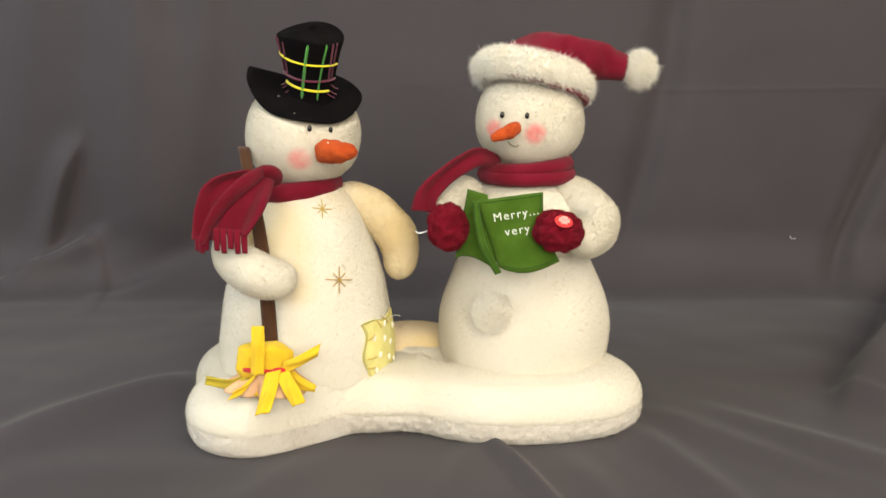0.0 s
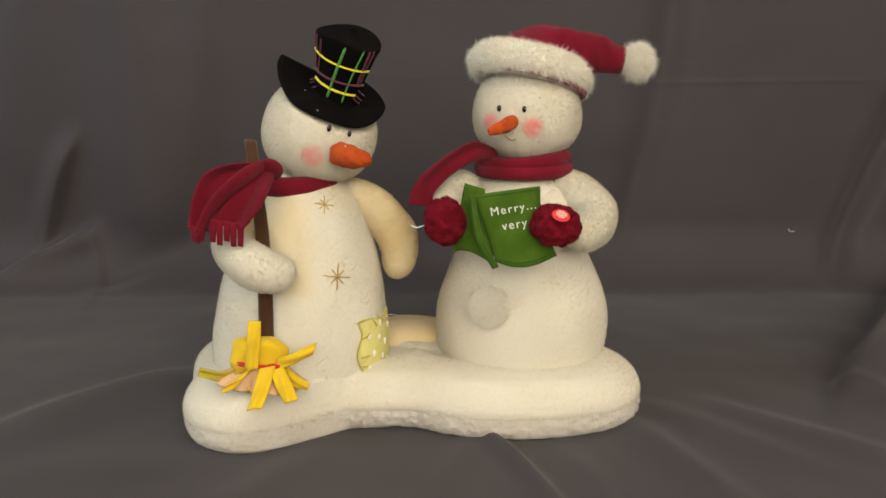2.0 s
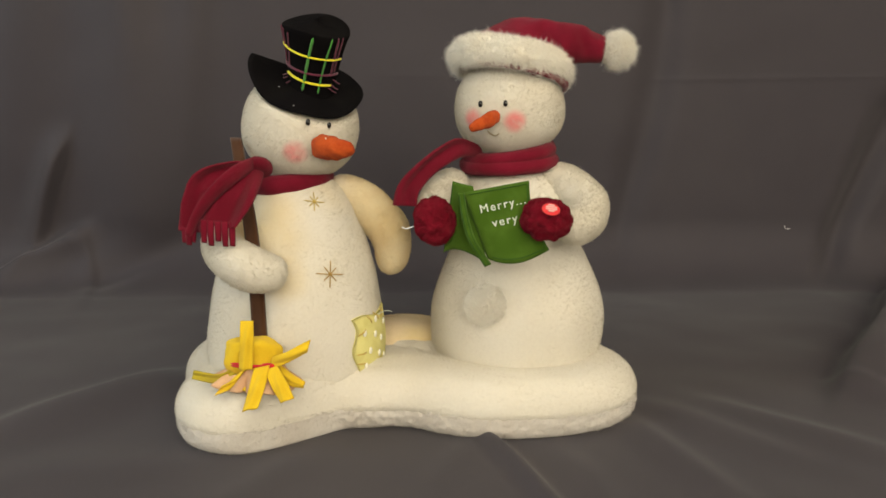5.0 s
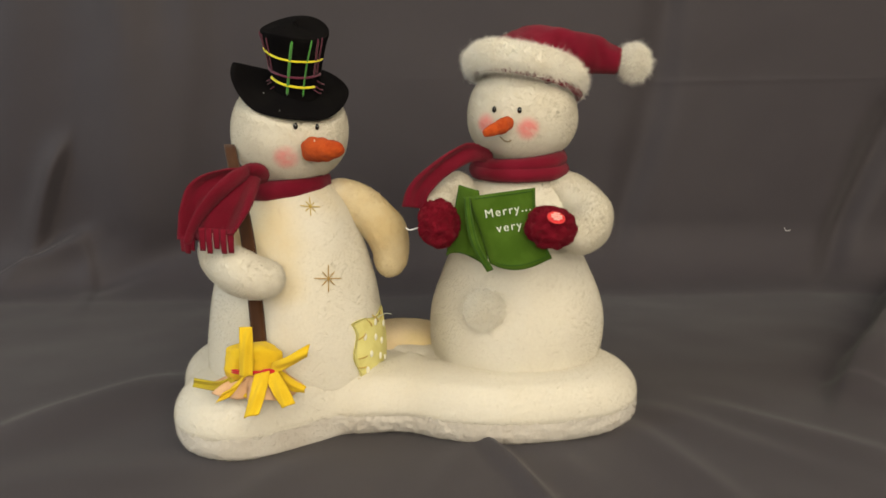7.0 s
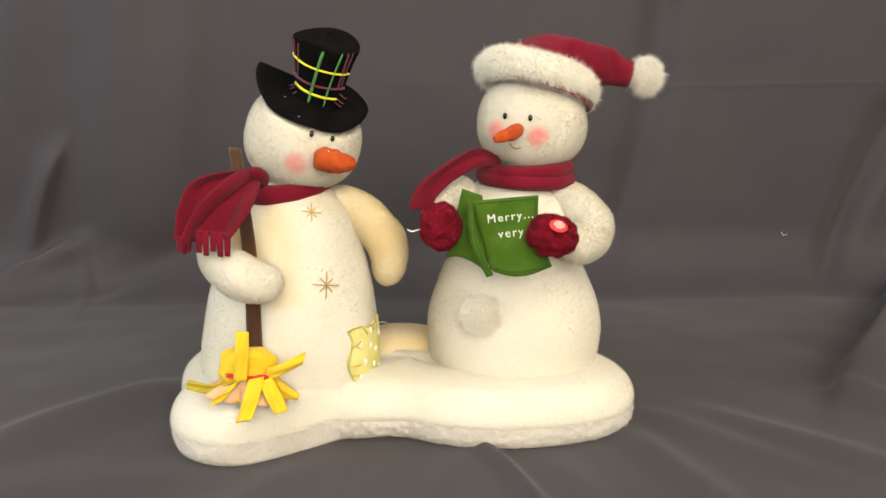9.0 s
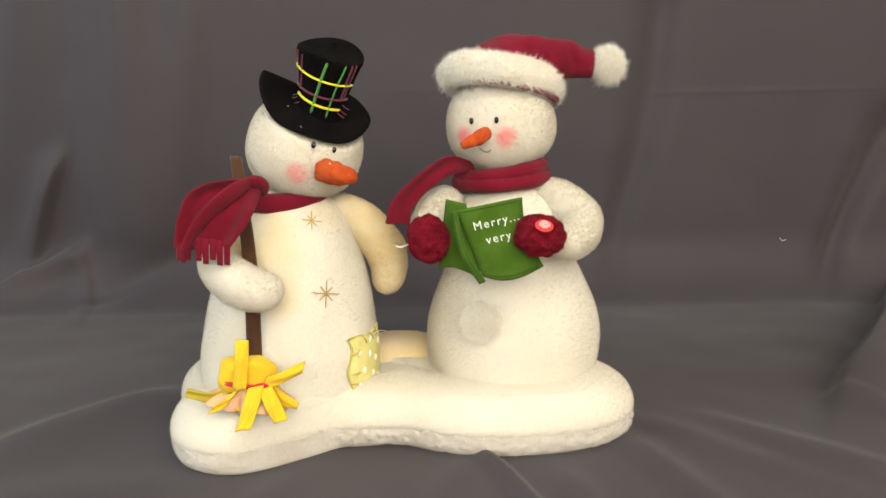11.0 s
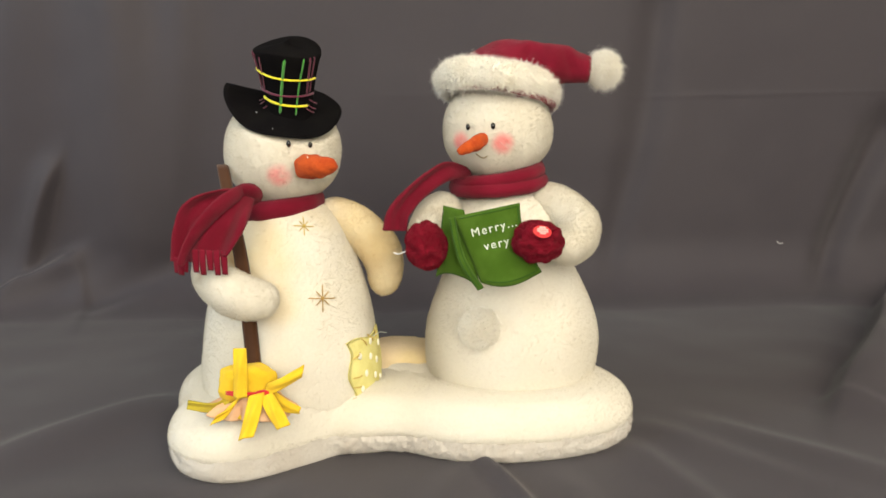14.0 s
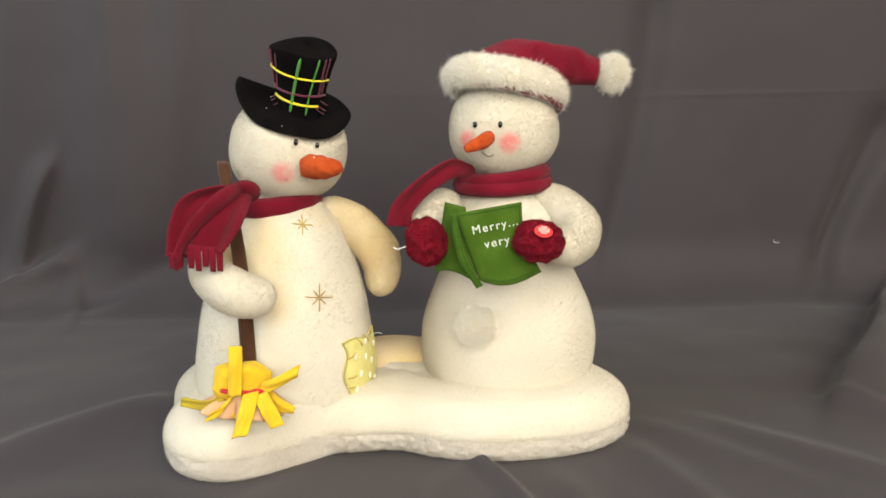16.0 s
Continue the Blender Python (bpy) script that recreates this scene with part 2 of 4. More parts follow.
def ribbon(path, sides, widths, thick=0.0015, m=40, k=14, wave=0.0, waves=2.0, cup=0.0):
    """A strip of cloth with thickness: path, the way across it at each path point, and its width there."""
    p, s, w = spline(path, m), spline(sides, m), spline([(a,) for a in widths], m)[:, 0]
    s /= np.linalg.norm(s, axis=1)[:, None]
    t = np.gradient(p, axis=0)
    nrm = np.cross(t, s)
    nrm /= np.linalg.norm(nrm, axis=1)[:, None]
    u = np.linspace(-0.5, 0.5, k)
    ph = np.linspace(0, 1, m)[:, None]
    mid = p[:, None] + u[None, :, None] * (s * w[:, None])[:, None]
    lift = wave * np.sin(2 * math.pi * waves * u[None] + 2.5 * ph) * np.minimum(1, 3 * ph) + cup * (4 * u[None] ** 2 - 1) * w[:, None]
    mid = mid + lift[:, :, None] * nrm[:, None]
    half = thick / 2 * np.ones(k)
    half[0] = half[-1] = thick * 0.28
    top, low = mid + half[None, :, None] * nrm[:, None], mid - half[None, :, None] * nrm[:, None]
    rings = np.concatenate([top, low[:, ::-1]], 1)
    rings[0] = rings[0].mean(0) + (rings[0] - rings[0].mean(0)) * 0.995
    v = rings.reshape(-1, 3)
    c = 2 * k
    f = sheet_faces(m, c, True)
    for j in range(k - 1):
        f.append((j + 1, j, c - 1 - j, c - 2 - j))
        o = (m - 1) * c
        f.append((o + j, o + j + 1, o + c - 2 - j, o + c - 1 - j))
    return v, [q[::-1] for q in f]


def lumpy(mesh, amp, scale, seed=0.0, middle=None):
    """Push a skin in and out by smooth noise, away from its middle."""
    v, f = mesh
    c = v.mean(0) if middle is None else np.array(middle)
    out = v.copy()
    for i, q in enumerate(v):
        d = q - c
        d = d / max(np.linalg.norm(d), 1e-6)
        out[i] = q + d * amp * noise.noise(Vector(q * scale) + Vector((seed, seed * 1.7, 0)))
    return out, f


def joined(*meshes):
    v, f, o = [], [], 0
    for a, b in meshes:
        v.append(a)
        f += [tuple(i + o for i in q) for q in b]
        o += len(a)
    return np.vstack(v), f


def tri_corners(f):
    t = []
    for q in f:
        t += [(q[0], q[i], q[i + 1]) for i in range(1, len(q) - 1)]
    return np.array(t)


def skin_normals(v, f):
    t = tri_corners(f)
    n = np.cross(v[t[:, 1]] - v[t[:, 0]], v[t[:, 2]] - v[t[:, 0]])
    out = np.zeros_like(v)
    for i in range(3):
        np.add.at(out, t[:, i], n)
    return out / np.maximum(np.linalg.norm(out, axis=1), 1e-12)[:, None]


def pile(mesh, count, length, width, lean=0.5, droop=0.0, seed=1, bits=1, sag=None):
    """The skin with a pile of fine fibres on it, each a narrow blade."""
    v, f = mesh
    if bits == 1:
        count, width, length = int(1.9 * count), 0.55 * width, 0.85 * length
    rng = np.random.default_rng(seed)
    t, nv = tri_corners(f), skin_normals(v, f)
    area = np.linalg.norm(np.cross(v[t[:, 1]] - v[t[:, 0]], v[t[:, 2]] - v[t[:, 0]]), axis=1)
    pick = rng.choice(len(t), count, p=area / area.sum())
    a = np.sqrt(rng.random((count, 1)))
    b = rng.random((count, 1))
    wts = (1 - a, a * (1 - b), a * b)
    p = sum(w * v[t[pick, i]] for i, w in enumerate(wts))
    n = sum(w * nv[t[pick, i]] for i, w in enumerate(wts))
    n /= np.maximum(np.linalg.norm(n, axis=1), 1e-9)[:, None]
    tuft = np.array([noise.noise_vector(q) for q in (p * 340).tolist()])
    d = n + 0.7 * lean * rng.normal(size=(count, 3)) + 1.1 * lean * tuft
    if sag is not None:
        d = d + np.array(sag)
    d /= np.linalg.norm(d, axis=1)[:, None]
    L = length * rng.uniform(0.55, 1.15, (count, 1)) * (1 + 0.25 * tuft[:, :1])
    side = np.cross(d, n) + 1e-6
    side /= np.linalg.norm(side, axis=1)[:, None]
    W = width * side * 0.5
    down = np.array([0, 0, -1.0]) * droop * L
    faces, o = [], len(v)
    if bits == 1:
        pts = np.stack([p - W, p + W, p + d * L + down], 1)
        idx = o + np.arange(count * 3).reshape(-1, 3)
        faces = [tuple(r) for r in idx.tolist()]
    else:
        curl = 0.35 * L * rng.normal(size=(count, 3))
        mid = p + d * L * 0.55 + down * 0.3
        tip = p + d * L + down + curl
        pts = np.stack([p - W, p + W, mid + W * 0.8, mid - W * 0.8, tip], 1)
        idx = o + np.arange(count * 5).reshape(-1, 5)
        faces = [tuple(r) for r in idx[:, :4].tolist()] + [tuple(r) for r in idx[:, [3, 2, 4]].tolist()]
    return np.vstack([v, pts.reshape(-1, 3)]), list(f) + faces, len(f)


ORIGIN = {}


def mesh_of(name, skin, material, at, smooth=True):
    v, f = skin[0] - np.array(at), skin[1]
    me = bpy.data.meshes.new(name)
    me.from_pydata(v.tolist(), [], [tuple(q) for q in f])
    me.update()
    me.shade_smooth() if smooth else me.shade_flat()
    kinds = material if isinstance(material, tuple) else (material,)
    for kind in kinds:
        me.materials.append(kind)
    if len(skin) > 2 and len(kinds) > 1:
        me.polygons.foreach_set("material_index", [0] * skin[2] + [1] * (len(f) - skin[2]))
    return me


def place(ob, at, parent):
    ORIGIN[ob.name] = Vector(at)
    ob.parent = parent
    ob.location = Vector(at) - (ORIGIN[parent.name] if parent else Vector((0, 0, 0)))
    return ob


def part(name, skin, material, parent, label="", at=None, smooth=True):
    """One mesh object under a thing or a part; points come in the room's space."""
    at = skin[0].mean(0) if at is None else at
    ob = place(new(name, mesh_of(name, skin, material, at, smooth)), at, parent)
    return tagged(ob, label)


def thing(name, at, label, category, group=""):
    return tagged(place(new(name), at, None), label, category, group)


def setting(name, skin, material, label, smooth=False, at=(0, 0, 0)):
    ob = place(new(name, mesh_of(name, skin, material, at, smooth)), at, None)
    return tagged(ob, label, "", "", "structure")


def slab(lo, hi):
    x0, y0, z0, x1, y1, z1 = *lo, *hi
    v = np.array([(x, y, z) for z in (z0, z1) for y in (y0, y1) for x in (x0, x1)], float)
    return v, [(0, 2, 3, 1), (4, 5, 7, 6), (0, 1, 5, 4), (2, 6, 7, 3), (0, 4, 6, 2), (1, 3, 7, 5)]


# ---- the room that closes the place ----
setting("wall_north", slab((-1.8, 0.9, -0.1), (1.8, 1.0, 2.2)), paint, "plain off-white painted wall behind the cloth")
setting("wall_south", slab((-1.8, -2.3, -0.1), (1.8, -2.2, 2.2)), paint, "plain off-white painted wall")
setting("wall_east", slab((1.7, -2.2, -0.1), (1.8, 0.9, 2.2)), paint, "plain off-white painted wall")
setting("wall_west", slab((-1.8, -2.2, -0.1), (-1.7, 0.9, 2.2)), paint, "plain off-white painted wall")
setting("ceiling", slab((-1.8, -2.3, 2.2), (1.8, 1.0, 2.3)), paint, "plain off-white ceiling")

# ---- the grey cloth: table sheet that sweeps up into the backdrop ----
BEND_Y, BEND_R = 0.38, 0.09
# folds: two ends on the cloth, height, half width on either side
FOLDS = [
    ((-0.4219, 0.47, 0.4494), (-0.4224, 0.47, 0.0622), 0.024, 0.042, 0.05),
    ((-0.5182, 0.47, 0.201), (-0.5773, 0.47, 0.0557), 0.022, 0.012, 0.03),
    ((-0.3234, 0.47, 0.4486), (-0.3692, 0.47, 0.0782), 0.01, 0.03, 0.04),
    ((-0.5503, 0.47, 0.4504), (-0.5981, 0.47, 0.154), 0.013, 0.045, 0.04),
    ((-0.5007, 0.47, 0.0747), (-0.6236, 0.47, 0.012), 0.022, 0.034, 0.014),
    ((-0.4916, 0.47, 0.012), (-0.3393, 0.47, 0.0646), -0.012, 0.02, 0.02),
    ((-0.5051, 0.47, 0.0715), (-0.4732, 0.3917, 0.0), 0.006, 0.008, 0.02),
    ((-0.2472, 0.0784, 0.0), (-0.3554, -0.0525, 0.0), 0.014, 0.034, 0.020),
    ((0.3311, 0.47, 0.429), (0.2693, 0.47, 0.0626), -0.012, 0.018, 0.022),
    ((0.6648, 0.47, 0.2522), (0.5566, 0.47, 0.0215), -0.02, 0.022, 0.026),
    ((0.697, 0.47, 0.0451), (0.3928, 0.0534, 0.0), 0.034, 0.06, 0.013),
    ((0.6577, 0.47, 0.012), (0.3667, 0.0543, 0.0), -0.008, 0.018, 0.024),
    ((0.3771, 0.054, 0.0), (0.4121, 0.0064, 0.0), 0.006, 0.012, 0.02),
    ((0.2332, 0.0123, 0.0), (0.3484, -0.0849, 0.0), 0.0060, 0.020, 0.028),
    ((0.1769, 0.0043, 0.0), (0.2614, -0.0758, 0.0), 0.0055, 0.020, 0.022),
    ((0.1553, -0.0286, 0.0), (0.2034, -0.1394, 0.0), 0.0065, 0.018, 0.020),
    ((0.0991, -0.0904, 0.0), (0.1131, -0.137, 0.0), 0.005, 0.012, 0.012),
    ((0.0370, -0.0576, 0.0), (0.0803, -0.1562, 0.0), 0.013, 0.0068, 0.0055),
    ((0.0273, -0.0637, 0.0), (0.0066, -0.1085, 0.0), 0.003, 0.012, 0.010),
    ((-0.0973, -0.0813, 0.0), (-0.1404, -0.1488, 0.0), 0.003, 0.018, 0.014),
    ((-0.3238, -0.1253, 0.0), (-0.2039, -0.0997, 0.0), 0.004, 0.03, 0.024),
    ((0.2824, 0.47, 0.2833), (0.647, 0.47, 0.2864), 0.0008, 0.003, 0.0024),
    ((-0.0665, 0.47, 0.2910), (0.0444, 0.47, 0.2895), 0.0005, 0.004, 0.003),
]


def cloth_point(u, s):
    """u across, s along the cloth from the table's front up the backdrop. Place and normal."""
    if s < BEND_Y:
        return np.array((u, s, 0.0)), np.array((0, 0, 1.0))
    a = (s - BEND_Y) / BEND_R
    if a < math.pi / 2:
        return (np.array((u, BEND_Y + BEND_R * math.sin(a), BEND_R * (1 - math.cos(a)))), np.array((0, -math.sin(a), math.cos(a))))
    return np.array((u, BEND_Y + BEND_R, BEND_R + (a - math.pi / 2) * BEND_R)), np.array((0, -1.0, 0))


def cloth_coord(p):
    x, y, z = p
    if y >= BEND_Y and z > 0.01:
        if z < BEND_R:
            return np.array((x, BEND_Y + BEND_R * math.acos(max(-1, 1 - z / BEND_R))))
        return np.array((x, BEND_Y + BEND_R * math.pi / 2 + z - BEND_R))
    return np.array((x, y))


def build_backdrop():
    us = np.concatenate([np.linspace(-1.69, -0.72, 14)[:-1], np.linspace(-0.72, 0.76, 520), np.linspace(0.76, 1.69, 14)[1:]])
    ss = np.concatenate([np.linspace(-2.19, -0.24, 20)[:-1], np.linspace(-0.24, 1.0, 430), np.linspace(1.0, 1.9, 10)[1:]])
    U, S = np.meshgrid(us, ss)
    h = np.zeros_like(U)
    for a, b, amp, wide, near in FOLDS:
        a, b = cloth_coord(a), cloth_coord(b)
        d = b - a
        L = np.linalg.norm(d)
        d /= L
        along = (U - a[0]) * d[0] + (S - a[1]) * d[1]
        bow = 0.005 * np.sin(along * 17 + amp * 900) * min(1, L * 3) * (near > 0.005)
        across = (U - a[0]) * -d[1] + (S - a[1]) * d[0] + bow
        ends = 1 / (1 + np.exp(-(along + 0.0) / 0.012)) / (1 + np.exp((along - L) / 0.03))
        w = 1 + 0.25 * np.sin(along * 9 + amp * 500)
        h += amp * ends * np.exp(-np.where(across > 0, across / (wide * w), across / (near * w)) ** 2)
    keep = np.exp(-np.maximum(0, np.hypot((U + 0.02) / 0.22, (S - 0.02) / 0.12) - 0.8) ** 2 * 8)
    v = []
    for i in range(len(ss)):
        for j in range(len(us)):
            p, n = cloth_point(us[j], ss[i])
            soft = 0.006 * noise.noise((us[j] * 4, ss[i] * 4, 0.3)) + 0.0015 * noise.noise((us[j] * 16, ss[i] * 16, 2.3))
            v.append(p + n * (h[i, j] + soft * (1 - keep[i, j])))
    return np.array(v), sheet_faces(len(ss), len(us), False)


setting("backdrop", build_backdrop(), cloth_grey, "rumpled dark grey fabric sheet swept up behind the toy", smooth=True)


# ---- the plush snow base ----
LOBES = [(-0.155, -0.038, 0.0515), (-0.156, 0.055, 0.071), (-0.060, 0.030, 0.072), (0.045, 0.014, 0.0775), (0.109, 0.007, 0.0625), (0.02, 0.055, 0.067)]


def lobes_distance(x, y, k=0.016):
    d = [math.hypot(x - a, y - b) - r for a, b, r in LOBES]
    lo = min(d)
    return lo - k * math.log(sum(math.exp(-(q - lo) / k) for q in d))


def base_rim(n=480):
    """Outline of the cushion, found along rays from its middle line."""
    out = []
    for i in range(n):
        a = 2 * math.pi * i / n
        cx, cy = -0.02, 0.02
        dx, dy = math.sin(a), -math.cos(a)
        r = 0.32
        while r > 0.02 and lobes_distance(cx + r * dx, cy + r * dy) > 0:
            r -= 0.0007
        out.append((cx + r * dx, cy + r * dy))
    p = np.array(out)
    for _ in range(12):
        p = 0.25 * np.roll(p, 1, 0) + 0.5 * p + 0.25 * np.roll(p, -1, 0)
    return p


def base_skin(levels):
    rim, mid = base_rim(), np.array((-0.02, 0.02))
    rings = []
    for inset, z in levels:
        d = mid - rim
        L = np.linalg.norm(d, axis=1)[:, None]
        q = rim + d / L * np.minimum(inset, L * 0.97)
        rings.append(np.column_stack([q, np.full(len(q), z)]))
    return np.array(rings)


def build_base():
    base = thing("snow_cushion", (-0.02, 0.02, 0), "cream plush cushion base shaped like a snow drift on the cloth", "cushion")
    top = [(0.0024, 0.0172), (0.0008, 0.0182)] + [(0.026 * (1 - math.cos(a)), 0.0205 + 0.0265 * math.sin(a)) for a in np.linspace(0.08, math.pi / 2, 14)]
    top += [(d, 0.047 + 0.002 * math.sin(d * 30)) for d in np.linspace(0.034, 0.17, 16)]
    skin = lumpy(capped(base_skin(top)), 0.0040, 16, 2, (-0.02, 0.02, 0.024))
    part("cushion_top", pile(skin, 150000, 0.0017, 0.00042, 0.7, seed=3), base_plush, base, at=(-0.02, 0.02, 0.03))
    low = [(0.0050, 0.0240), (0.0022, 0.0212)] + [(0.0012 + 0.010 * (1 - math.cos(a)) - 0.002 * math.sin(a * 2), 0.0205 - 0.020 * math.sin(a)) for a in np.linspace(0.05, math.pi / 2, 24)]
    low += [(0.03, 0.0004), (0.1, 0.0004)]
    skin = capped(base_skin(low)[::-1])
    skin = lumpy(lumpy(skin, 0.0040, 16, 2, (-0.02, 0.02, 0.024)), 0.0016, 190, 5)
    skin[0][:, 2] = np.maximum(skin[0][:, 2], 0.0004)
    part("cushion_side", pile(skin, 75000, 0.0021, 0.00055, 0.8, seed=4), shaded_pebble_plush, base, "pebbled cream plush side band, its shade put into the colour", at=(-0.02, 0.02, 0.015))
    hump = ball((-0.03, 0.075, 0.030), (0.055, 0.045, 0.030), power=2.4)
    part("tan_hump", pile(lumpy(hump, 0.003, 30), 16000, 0.0014, 0.0004, 0.6, seed=5), tan_plush, base, "yellowed tan plush hump between the snowmen")
    return base


build_base()


# ---- shared small parts ----
def on_ball(c, r, p, out=0.0):
    d = (np.array(p) - np.array(c)) / np.array(r)
    d /= np.linalg.norm(d)
    q = np.array(c) + d * np.array(r)
    n = d / np.array(r)
    n /= np.linalg.norm(n)
    return q + n * out, n


def stroke(points, radius, n=8, m=12):
    return tube(points, [radius] * len(points), n, m, blunt=1.0)


def curve_on(c, r, pts, out=0.0004):
    return [tuple(on_ball(c, r, p, out)[0]) for p in pts]


def prof_r(profile, z):
    zr = spline(profile, 120)
    i = int(np.argmin(abs(zr[:, 0] - z)))
    return zr[i, 1]


def pleated(mesh, root, depth, gap=0.0034):
    """Shallow gathered creases across a stuffed cone, as from a drawn thread."""
    v, f = mesh
    c = v.mean(0)
    axis = c - np.array(root)
    axis /= np.linalg.norm(axis)
    s = (v - c) @ axis
    radial = v - c - s[:, None] * axis
    r = np.linalg.norm(radial, axis=1)[:, None]
    wob = np.array([noise.noise(Vector(q * 160)) for q in v])
    groove = np.clip(np.sin(2 * math.pi * (s / gap + 0.5 * wob)), 0, 1) ** 3 * (0.5 + 0.8 * wob)
    return v - radial / np.maximum(r, 1e-6) * (depth * groove)[:, None], f


# ---- snowman with the top hat ----
LX, LY = -0.1180, 0.018
L_BODY = [(0.030, 0.066), (0.038, 0.0735), (0.063, 0.0745), (0.0875, 0.072), (0.112, 0.0675), (0.137, 0.0605), (0.161, 0.0525), (0.181, 0.044), (0.196, 0.033), (0.206, 0.018), (0.208, 0.002)]
L_HEAD, L_HEAD_R = (-0.1161, 0.0120, 0.2420), (0.0463, 0.0460, 0.0425)
L_HEAD_PIVOT, L_BODY_PIVOT, L_BROOM_PIVOT = (-0.1212, 0.0150, 0.1657), (-0.1100, 0.0180, 0.1095), (-0.1324, -0.0600, 0.1020)
L_LEAN = 3.0


def on_body(az, z, out):
    r = prof_r(L_BODY, z) + out
    x = LX + (z - 0.1) * 0.02
    return (x + r * math.sin(radians(az)), LY - r * math.cos(radians(az)), z)


def lean_left_body(mesh):
    v, f = mesh
    v = v.copy()
    v[:, 0] += (v[:, 2] - 0.1) * 0.02
    return v, f


def star(name, az, z, size, parent, mat):
    strokes = []
    for k, L in zip(range(4), (1.0, 0.7, 1.1, 0.7)):
        a = radians(k * 45 + 8)
        da, dz = math.sin(a) * size * L, math.cos(a) * size * L
        deg = math.degrees(da / prof_r(L_BODY, z))
        strokes.append(stroke([on_body(az + deg * q, z + dz * q, 0.0016) for q in (-1, -0.4, 0.4, 1)], 0.00042))
    part(name, joined(*strokes), mat, parent, "gold embroidered star")


def pressed(mesh, at, up, depth=0.0):
    """Flatten what stands above the plane through at with the normal up."""
    v, f = mesh
    up = np.array(up) / np.linalg.norm(up)
    over = np.maximum(0, (v - np.array(at)) @ up - depth)
    return v - over[:, None] * up, f


HAT_AT, HAT_TURN = (-0.1123, 0.0080, 0.2754), (21, 16, 0)


def build_left():
    man = thing("plush_snowman", (LX, LY, 0.04), "cream plush snowman toy with orange nose, leaning on a broom", "plush toy", "plush snowmen on the base")
    o = np.array(L_BODY_PIVOT)
    loc = lambda p: tuple(np.array(p) - o)
    spots = [(loc((-0.1402, -0.0300, 0.1788)), 0.045, TAN, 0.55), (loc((-0.1257, -0.0400, 0.1558)), 0.035, TAN, 0.38), (loc((-0.0858, 0.0000, 0.1931)), 0.03, TAN, 0.3), (loc((-0.1159, -0.0500, 0.1286)), 0.025, TAN, 0.42)]
    plush_l = plush("cream_body_plush", CREAM, CREAM2, 430, 18, 0.54, spots=spots)
    skin = lumpy(lean_left_body(lathe(LX, LY, L_BODY)), 0.0025, 25, 1)
    body = part("body", pile(skin, 95000, 0.0017, 0.00042, 0.6, seed=11), plush_l, man, at=L_BODY_PIVOT)
    star("star", 27, 0.1845, 0.0075, body, gold_thread)
    star("star", 33, 0.1295, 0.0110, body, brown_thread)
    # patch with dots and loose stitches
    n, m = 16, 22
    def patch_point(i, j, out):
        a, b = j / (n - 1), i / (m - 1)
        az = 49 + 40 * a + 2.2 * math.sin(b * 9.5) * (1 - a) - 3 * b * (1 - a)
        pucker = 0.0009 * noise.noise(Vector((a * 5, b * 6, 0.4)))
        return on_body(az, 0.037 + 0.054 * b + 0.0016 * math.sin(a * 8) * b, out + pucker * (out > 0.001))

    grid = np.array([[patch_point(i, j, 0.0020) for j in range(n)] for i in range(m)]).reshape(-1, 3)
    back = np.array([[patch_point(i, j, 0.0002) for j in range(n)] for i in range(m)]).reshape(-1, 3)
    v, f = np.vstack([grid, back]), sheet_faces(m, n, False)
    N = n * m
    f += [tuple(N + i for i in q[::-1]) for q in sheet_faces(m, n, False)]
    rim = [j for j in range(n)] + [i * n + n - 1 for i in range(1, m)] + [(m - 1) * n + j for j in range(n - 2, -1, -1)] + [i * n for i in range(m - 2, 0, -1)]
    f += [(rim[i], rim[(i + 1) % len(rim)], N + rim[(i + 1) % len(rim)], N + rim[i]) for i in range(len(rim))]
    part("patch", (v, f), patch_cloth, body, "pale yellow cotton patch with white dots")
    for az, z in ((55, 0.078), (60, 0.062), (56, 0.050), (66, 0.074), (71, 0.056), (74, 0.068), (80, 0.050), (68, 0.086), (81, 0.080)):
        c = on_body(az, z, 0.0027)
        part("dot", ball(c, (0.0021, 0.0010, 0.0030), turn(0, 0, az), n=12, m=8), white_dot, body)
    for az, z, da, dz in ((50, 0.062, 6, 0.000), (50, 0.045, 6, 0.001), (51, 0.078, 5, 0.003), (60, 0.090, 3, -0.006), (68, 0.0905, 4, -0.006), (78, 0.091, -2, -0.006), (50, 0.054, 5, -0.001)):
        part("stitch", stroke([on_body(az - da * 0.4, z - dz * 0.3, 0.0016), on_body(az + da * 0.4, z + dz * 0.4, 0.0036), on_body(az + da, z + dz, 0.0026)], 0.0006), gold_thread, body)
    part("loose_thread", stroke([on_body(72, 0.088, 0.002), on_body(80, 0.089, 0.006), on_body(86, 0.086, 0.010)], 0.0003), white_thread, body)
    # arm round the broom, and the hanging arm
    arm = tube([(-0.1608, -0.0100, 0.1711), (-0.1658, -0.0280, 0.1603), (-0.1583, -0.0550, 0.1490), (-0.1370, -0.0760, 0.1428), (-0.1105, -0.0640, 0.1335)], (0.0120, 0.0145, 0.0160, 0.0165, 0.0125), blunt=1.0)
    part("arm", pile(lumpy(arm, 0.002, 40, 3), 28000, 0.0017, 0.00042, 0.6, seed=12), plush_l, body, at=L_BODY_PIVOT)
